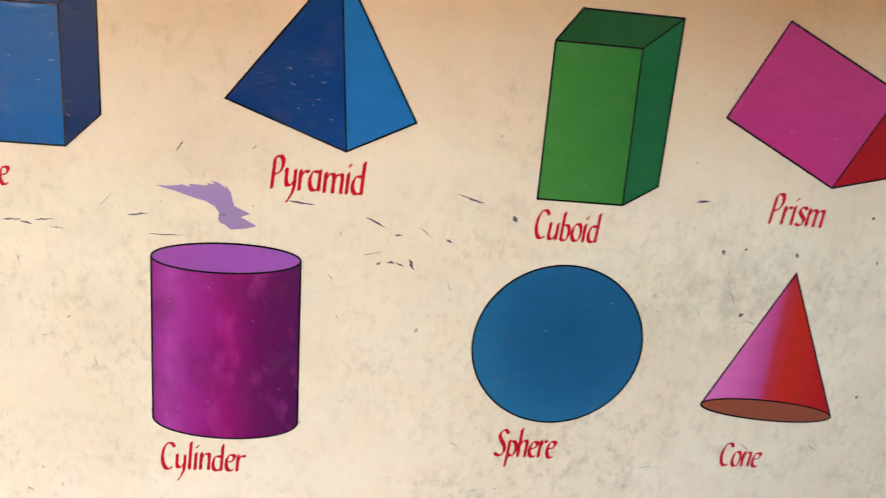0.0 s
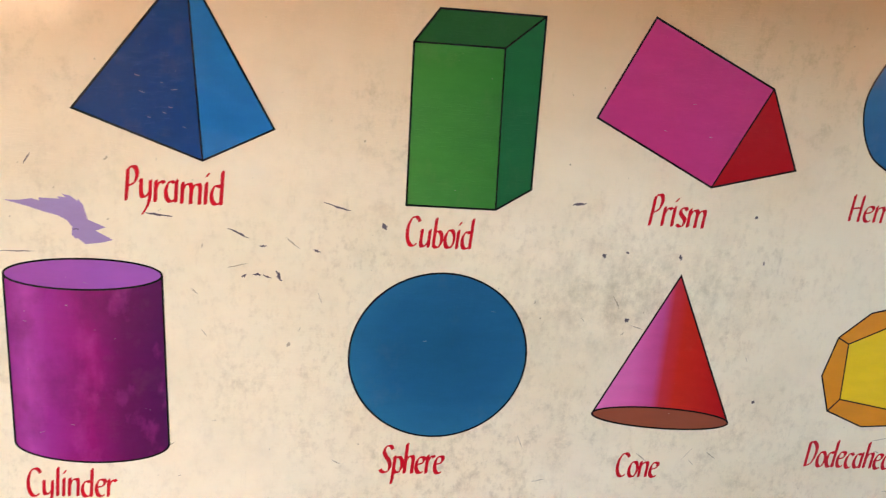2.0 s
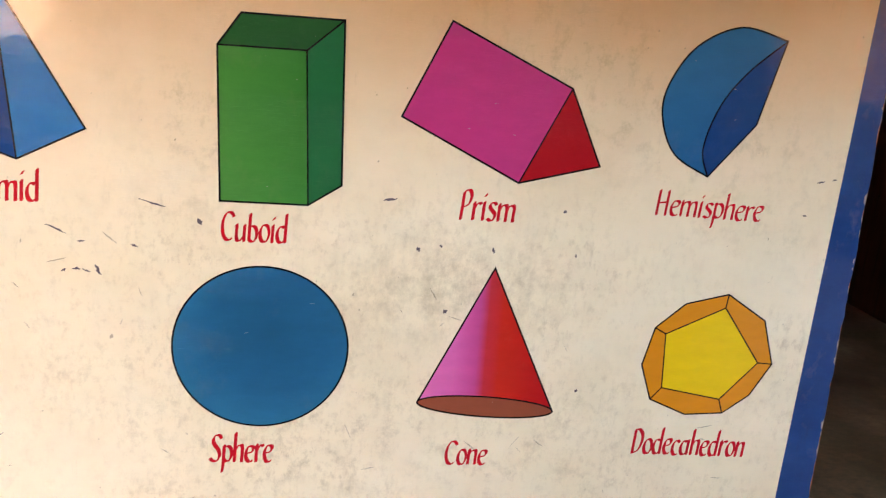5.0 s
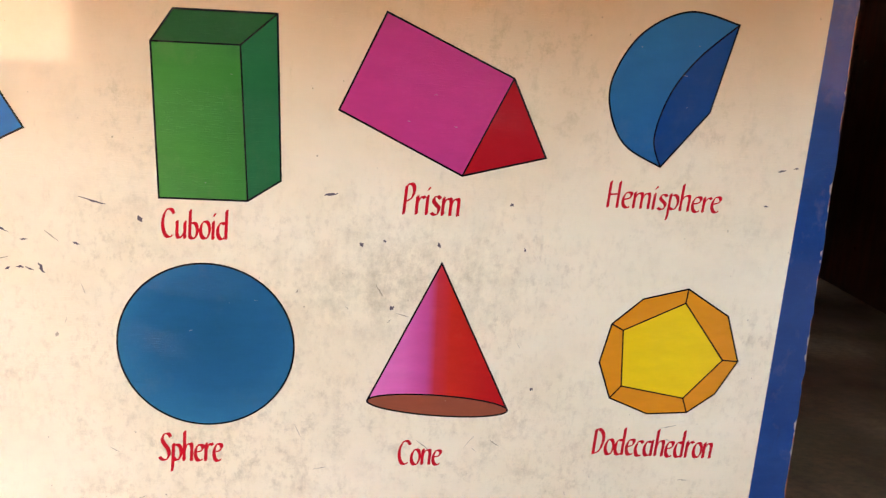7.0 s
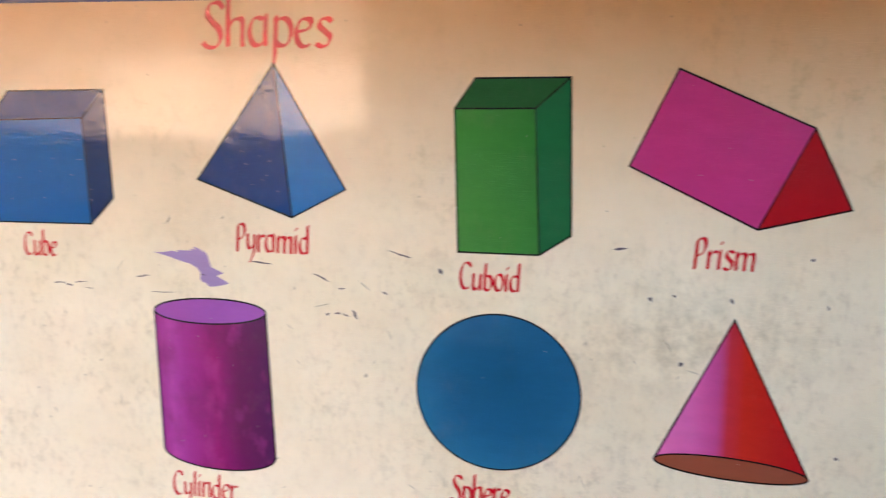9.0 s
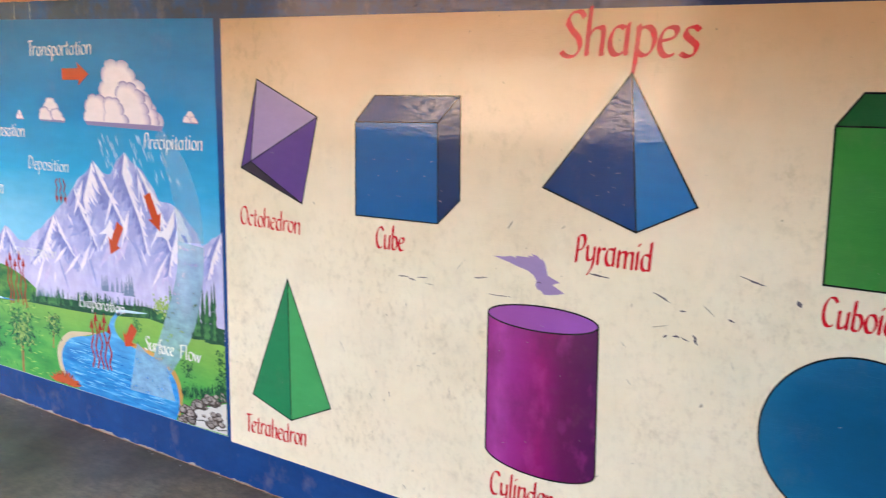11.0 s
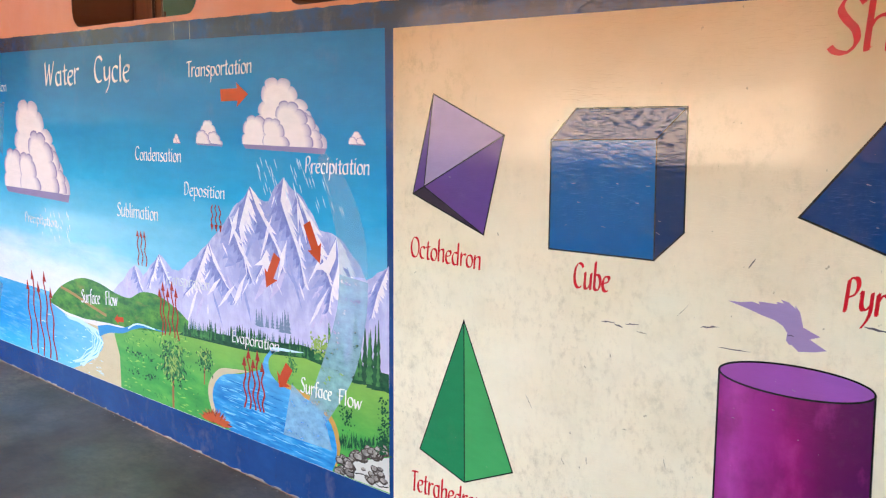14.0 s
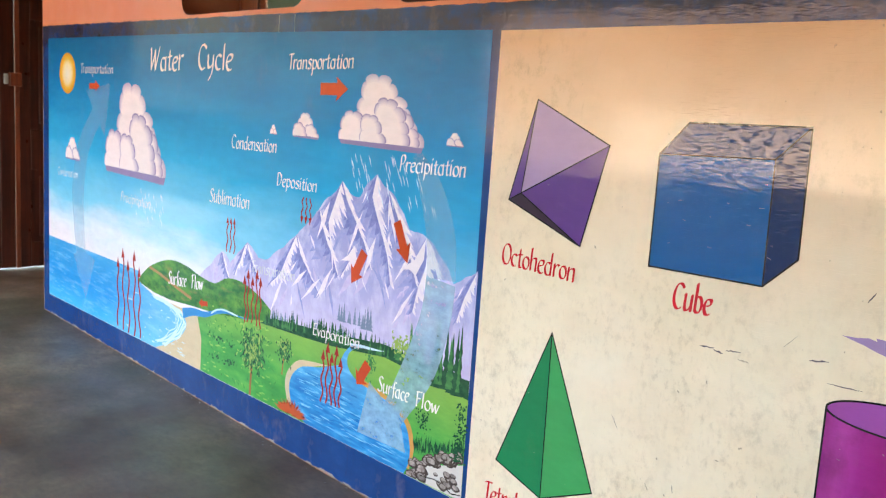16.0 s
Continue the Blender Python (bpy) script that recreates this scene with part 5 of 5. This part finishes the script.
for i, (xb, zb, xt, zt) in enumerate(((-2.093, 0.118, -2.098, 0.420), (-2.031, 0.113, -2.052, 0.468), (-1.980, 0.111, -2.001, 0.424), (-1.929, 0.112, -1.941, 0.474), (-1.880, 0.114, -1.893, 0.414))):
    thin_arrow(xb, zb, xt, zt, 0.011, 0.026, i)
for i, (xb, zb, xt, zt) in enumerate(((-1.067, 0.365, -1.082, 0.528), (-1.053, 0.368, -1.059, 0.553), (-1.029, 0.374, -1.030, 0.534), (-1.002, 0.369, -1.004, 0.561), (-0.978, 0.364, -0.982, 0.541))):
    thin_arrow(xb, zb, xt, zt, 0.007, 0.019, i + 1)
for i in range(5):
    thin_arrow(-0.621 + 0.0225 * i, 0.219 + 0.002 * i, -0.621 + 0.0215 * i, (0.385, 0.412, 0.386, 0.413, 0.382)[i], 0.0075, 0.019, i + 2)
for i in range(3):
    thin_arrow(-1.203 + 0.025 * i, 0.588, -1.203 + 0.0215 * i, 0.712, 0.006, 0.014, i)
    thin_arrow(-0.761 + 0.020 * i, 0.830, -0.765 + 0.0225 * i, 0.747, 0.005, 0.014, i + 2)

FAINT_INK = glaze("faint white lettering", srgb(230, 232, 236), 0.85)
for text, a, b, z, cap, rise in (("Water", -1.822, -1.545, 1.200, 0.084, 0.010), ("Cycle", -1.445, -1.195, 1.204, 0.084, 0.010), ("Transportation", -0.872, -0.542, 1.212, 0.045, 0.015), ("Transportation", -2.514, -2.160, 1.184, 0.040, 0.0),
                                 ("Condensation", -1.195, -0.914, 0.948, 0.044, 0.015), ("Deposition", -0.912, -0.690, 0.850, 0.040, 0.010), ("Sublimation", -1.335, -1.064, 0.748, 0.048, 0.02),
                                 ("Precipitation", -0.328, -0.076, 0.950, 0.043, 0.03), ("Surface", -1.638, -1.488, 0.392, 0.050, 0.10), ("Flow", -1.455, -1.360, 0.410, 0.050, 0.10), ("Surface", -0.364, -0.228, 0.330, 0.043, 0.02), ("Flow", -0.208, -0.110, 0.333, 0.043, 0.02),
                                 ("Evaporation", -0.683, -0.450, 0.417, 0.036, 0.045), ("Transpiration", -1.045, -0.786, 0.548, 0.040, 0.04), ("Precipitation", -2.080, -1.796, 0.662, 0.040, 0.0),
                                 ("Condensation", -2.792, -2.540, 0.704, 0.036, 0.02)):
    faint = text == "Precipitation" and a < -1 or text == "Condensation" and a < -2 or text == "Transpiration"
    word(text, a, b, z, cap, 7.3, FAINT_INK if faint else WHITE_INK, water_mural, rise=rise, nib=0.16, label=("faint " if faint else "") + "white hand lettered word " + text)


# ---- scuffs on the cream paint ----
SCUFF = enamel("grey scuff", srgb(96, 88, 92), 0.3, 0.0)
SCUFF_PALE = glaze("rubbed scuff", srgb(120, 108, 92), 0.45)
rnd = random.Random(17)


def scuff(x, z, length, angle, thick, material=SCUFF):
    """A ragged rubbed mark with a tapered end."""
    c, s = math.cos(radians(angle)), math.sin(radians(angle))
    top, low = [], []
    n = 6
    for i in range(n + 1):
        u = (i / n - 0.5) * length
        t = thick * (0.25 + math.sin(math.pi * min(0.96, max(0.04, i / n)))) * rnd.uniform(0.5, 1.1) / 2
        v = rnd.uniform(-0.3, 0.3) * thick
        top.append((x + c * u - s * (v + t), z + s * u + c * (v + t)))
        low.append((x + c * u - s * (v - t), z + s * u + c * (v - t)))
    return patch("scuff_mark", top + low[::-1], 4.6, material, shapes_mural)


for x, z, length, angle, thick in ((1.094, 0.768, 0.045, -4, 0.0035), (1.398, 0.800, 0.050, -14, 0.003), (1.228, 0.742, 0.040, -24, 0.004), (1.272, 0.721, 0.014, 5, 0.003), (1.366, 0.717, 0.014, -20, 0.004),
                                   (1.240, 0.664, 0.010, 30, 0.004), (1.262, 0.668, 0.014, 0, 0.004), (1.280, 0.665, 0.016, -20, 0.003), (1.301, 0.667, 0.022, -60, 0.006), (1.483, 0.769, 0.014, -50, 0.007),
                                   (1.836, 0.832, 0.026, 8, 0.005), (2.182, 0.827, 0.007, 30, 0.006), (1.897, 0.736, 0.010, -60, 0.007), (1.941, 0.745, 0.006, 0, 0.005), (2.047, 0.741, 0.012, -80, 0.006)):
    scuff(x, z, length, angle, thick)
for x, z, length, angle, thick in ((2.216, 0.738, 0.008, 90, 0.004), (1.961, 0.610, 0.010, 60, 0.008), (0.601, 0.698, 0.030, 4, 0.003), (0.625, 0.694, 0.020, -10, 0.003), (0.655, 0.702, 0.030, 6, 0.003),
                                   (0.812, 0.724, 0.035, 10, 0.003), (0.860, 0.690, 0.060, 2, 0.0018), (0.882, 0.852, 0.022, 60, 0.002), (2.711, 0.919, 0.018, 10, 0.004), (2.690, 0.847, 0.010, 0, 0.003),
                                   (2.254, 0.446, 0.007, 0, 0.006), (2.06, 0.690, 0.004, 0, 0.004), (2.74, 0.925, 0.010, 10, 0.003)):
    scuff(x, z, length, angle, thick)
for k in range(45):
    x, z = rnd.uniform(0.05, 2.72), rnd.uniform(0.15, 0.78)
    scuff(x, z, rnd.uniform(0.008, 0.035), rnd.uniform(-80, 80), rnd.uniform(0.001, 0.003), SCUFF_PALE)

# pale scratches through the coloured paint
SCRATCH = glaze("pale scratch", srgb(196, 188, 196), 0.6)
for kind, x0, x1, z0, z1, count in (("painted_cube", 0.47, 0.74, 0.86, 1.03, 11), ("painted_pyramid", 1.05, 1.22, 0.92, 1.02, 8), ("painted_cylinder", 0.86, 1.08, 0.34, 0.64, 8), ("painted_prism", 1.93, 2.10, 0.96, 1.06, 3),
                                    ("painted_sphere", 1.50, 1.70, 0.42, 0.62, 2), ("painted_cuboid", 1.54, 1.66, 0.84, 1.06, 2), ("painted_octahedron", 0.16, 0.27, 0.92, 1.04, 3), ("painted_hemisphere", 2.40, 2.52, 1.08, 1.16, 3)):
    for k in range(count):
        x, z, a, l = rnd.uniform(x0, x1), rnd.uniform(z0, z1), rnd.gauss(-4, 16), rnd.uniform(0.002, 0.010)
        line("scratch", [(x, z), (x + l * 0.5, z + l * math.sin(radians(a)) * 0.6), (x + l, z + l * math.sin(radians(a)))], rnd.uniform(0.0004, 0.0009), 6.2, SCRATCH, bpy.data.objects[kind])

# chips where the border meets the floor and the doorway
CHIP = plaster("chipped pale filler", srgb(140, 132, 124), srgb(176, 168, 158), 0.8, 0.3, 0.3)
for k in range(46):
    x = rnd.uniform(-2.9, 0.6)
    w, h = rnd.uniform(0.006, 0.03), rnd.uniform(0.002, 0.007)
    patch("chip", [(x - w, 0.004), (x + w * 0.8, 0.003), (x + w * 0.4, 0.004 + h), (x - w * 0.5, 0.004 + h * 0.7)], 1.6, CHIP, border)
for k in range(26):
    z = rnd.uniform(0.1, 1.33)
    edge = 2.8465 - 0.0301 * z
    w, h = rnd.uniform(0.001, 0.006), rnd.uniform(0.003, 0.016)
    patch("chip", [(edge, z - h), (edge, z + h), (edge - w, z + h * 0.4), (edge - w * 0.7, z - h * 0.5)], 1.6, CHIP, border)
for x in (-0.93, -0.845):
    patch("drip", [(x - 0.0012, dado_top(x) - 0.004), (x + 0.0012, dado_top(x) - 0.004), (x + 0.001, dado_top(x) - 0.075), (x - 0.001, dado_top(x) - 0.07)], 1.7, CHIP, border)


# ---- dust ridge where floor and wall meet ----
bm = bmesh.new()
for k in range(160):
    x = rnd.uniform(-2.95, 2.8)
    r = rnd.uniform(0.0008, 0.0026)
    m = Matrix.Translation((x, -r * 0.6 - abs(rnd.gauss(0, 0.012)), r * 0.3)) @ Matrix.Diagonal((1.6, 1, 0.7, 1))
    bmesh.ops.create_icosphere(bm, subdivisions=1, radius=r, matrix=m)
grit = link_mesh("floor_grit", bm, CHIP)
tagged(grit, "crumbs of pale plaster along the foot of the wall", "debris", kind="stuff")


# ---- window frames ----
def window_frame(x0, x1, z0, name):
    """A brown wooden frame set at the inner side of the opening, with a middle post and a rail."""
    w = new(name)
    w.location = (0, 0, 0)
    y0, y1 = DEEP + 0.003, DEEP + 0.075
    part("jamb_post", box(bmesh.new(), (x0 - 0.045, y0, z0 - 0.02), (x0 + 0.012, y1, 2.47), 0.006), RED_WOOD, w)
    part("jamb_post", box(bmesh.new(), (x1 - 0.012, y0, z0 - 0.02), (x1 + 0.045, y1, 2.47), 0.006), RED_WOOD, w)
    part("sill", box(bmesh.new(), (x0 - 0.045, y0 + 0.004, z0 - 0.05), (x1 + 0.045, y1 + 0.03, z0 + 0.018), 0.006), RED_WOOD, w, "reddish brown wooden sill")
    part("head", box(bmesh.new(), (x0 - 0.045, y0 + 0.004, 2.43), (x1 + 0.045, y1, 2.49), 0.006), RED_WOOD, w)
    # the folded shutter behind the post
    leaf = part("shutter", box(bmesh.new(), (x0 - 0.030, y1 + 0.004, z0 + 0.03), (x0 + 0.004, y1 + 0.05, 2.42), 0.004), BROWN_WOOD, w, "dark brown wooden shutter folded against the post")
    part("shutter_stile", box(bmesh.new(), (x0 + 0.0045, y1 + 0.010, z0 + 0.03), (x0 + 0.016, y1 + 0.035, 2.42), 0.003), RED_WOOD, leaf)
    return tagged(w, "reddish brown wooden window frame with a folded shutter", "window frame", "window frames")


first = window_frame(*WINDOWS[0], "window_frame")
part("rail", box(bmesh.new(), (-1.50, DEEP + 0.02, 1.524), (-0.80, DEEP + 0.05, 1.546), 0.004), RED_WOOD, first)
part("rail", box(bmesh.new(), (-1.50, DEEP + 0.02, 1.80), (-0.80, DEEP + 0.05, 1.822), 0.004), RED_WOOD, first)
window_frame(*WINDOWS[1], "window_frame")

# ---- things on the classroom's side wall, seen through the windows ----
board = new("green_board")
part("panel", box(bmesh.new(), (-2.857, 2.2, 1.985), (-2.835, 5.6, 2.80), 0.004), BOARD, board)
part("board_frame", box(bmesh.new(), (-2.857, 2.2, 1.955), (-2.825, 5.6, 1.982), 0.004), BROWN_WOOD, board)
tagged(board, "olive green board on the mauve classroom wall", "board")
TEAL = plaster("teal notice paper", srgb(70, 118, 116), srgb(92, 138, 132), 0.7, 0.2, 0.1)
notice = new("notice_board")
part("panel", box(bmesh.new(), (-2.857, 0.95, 1.35), (-2.842, 1.75, 2.1), 0.003), TEAL, notice)
for y, z, w, h in ((1.10, 1.62, 0.05, 0.03), (1.22, 1.56, 0.08, 0.05), (1.30, 1.47, 0.12, 0.04), (1.42, 1.66, 0.06, 0.08), (1.05, 1.50, 0.03, 0.02), (1.5, 1.52, 0.09, 0.05)):
    part("note", box(bmesh.new(), (-2.841, y, z), (-2.836, y + w, z + h), 0.001), BROWN_WOOD, notice)
tagged(notice, "teal notice board with dark paper scraps", "notice board")
picture = new("wall_picture")
PAPER = plaster("white paper", srgb(196, 204, 200), srgb(214, 220, 214), 0.7, 0.1, 0.05)
part("picture_frame", box(bmesh.new(), (-2.857, 3.10, 1.80), (-2.845, 3.75, 1.950), 0.003), BLACK, picture)
part("print", box(bmesh.new(), (-2.844, 3.17, 1.82), (-2.840, 3.45, 1.935), 0.001), PAPER, picture)
tagged(picture, "small white print in a black frame", "picture")
badge = new("round_badge")
ring = bmesh.new()
bmesh.ops.create_cone(ring, cap_ends=True, segments=32, radius1=0.075, radius2=0.070, depth=0.012, matrix=Matrix.Translation((-2.848, 2.82, 1.91)) @ Matrix.Rotation(radians(90), 4, "Y"))
part("disc", ring, flat("badge lime", 170, 180, 60), badge)
ring = bmesh.new()
bmesh.ops.create_cone(ring, cap_ends=True, segments=32, radius1=0.045, radius2=0.042, depth=0.012, matrix=Matrix.Translation((-2.842, 2.82, 1.91)) @ Matrix.Rotation(radians(90), 4, "Y"))
part("centre", ring, flat("badge dark", 40, 50, 60), badge)
tagged(badge, "round lime badge with a dark centre on the wall", "badge")


# ---- double door at the end of the corridor ----
def door_leaf(y0, y1, name):
    d = new(name)
    x = -4.05
    body = part("leaf", box(bmesh.new(), (x - 0.036, y0 + 0.004, 0.008), (x - 0.014, y1 - 0.004, 2.19), 0.002), BROWN_WOOD, d)
    stile = 0.085
    part("stile", box(bmesh.new(), (x - 0.015, y0 + 0.004, 0.008), (x, y0 + stile, 2.19), 0.004), BROWN_WOOD, d)
    part("stile", box(bmesh.new(), (x - 0.015, y1 - stile, 0.008), (x, y1 - 0.004, 2.19), 0.004), BROWN_WOOD, d)
    for a, b in ((0.008, 0.16), (0.61, 0.85), (1.50, 1.62), (2.06, 2.19)):
        part("rail", box(bmesh.new(), (x - 0.015, y0 + stile + 0.001, a), (x - 0.001, y1 - stile - 0.001, b), 0.004), BROWN_WOOD, d)
    for a, b in ((0.20, 0.57), (0.89, 1.46), (1.66, 2.02)):
        part("raised_panel", box(bmesh.new(), (x - 0.015, y0 + stile + 0.05, a), (x - 0.005, y1 - stile - 0.05, b), 0.005), BROWN_WOOD, d)
    return tagged(d, "dark brown panelled wooden door, closed", "door", "corridor end doors")


door_leaf(-0.70, 0.205, "door_leaf")
right_leaf = door_leaf(0.205, 1.08, "door_leaf")
strip = part("cover_strip", box(bmesh.new(), (-4.049, 0.200, 0.008), (-4.034, 0.226, 2.19), 0.004), RED_WOOD, right_leaf, "lighter worn cover strip")
latch = part("latch", box(bmesh.new(), (-4.049, 0.165, 1.105), (-4.018, 0.235, 1.185), 0.006), RED_WOOD, right_leaf, "wooden turn latch")
part("latch_bolt", box(bmesh.new(), (-4.049, 0.140, 1.115), (-4.026, 0.162, 1.175), 0.004), PAPER, latch)
for y0, y1 in ((-0.72, -0.70), (1.08, 1.10)):
    tagged(boxed("door_frame_post", (-4.12, y0 - 0.04, 0), (-4.04, y1 + 0.04, 2.26), BROWN_WOOD, bevel=0.006), "dark brown wooden door frame post", "door frame", kind="structure")

# ---- the dark lobby past the doorway ----
lobby = boxed("wall_lobby_back", (2.822, 2.6, 0), (4.35, 2.68, CEIL), BROWN_WOOD)
tagged(lobby, "dark brown boarded wall of the lobby", "wall", kind="structure")
lobby2 = boxed("wall_lobby_side", (4.35, DEEP, 0), (4.45, 2.68, CEIL), BROWN_WOOD)
tagged(lobby2, "dark brown boarded side wall of the lobby", "wall", kind="structure")
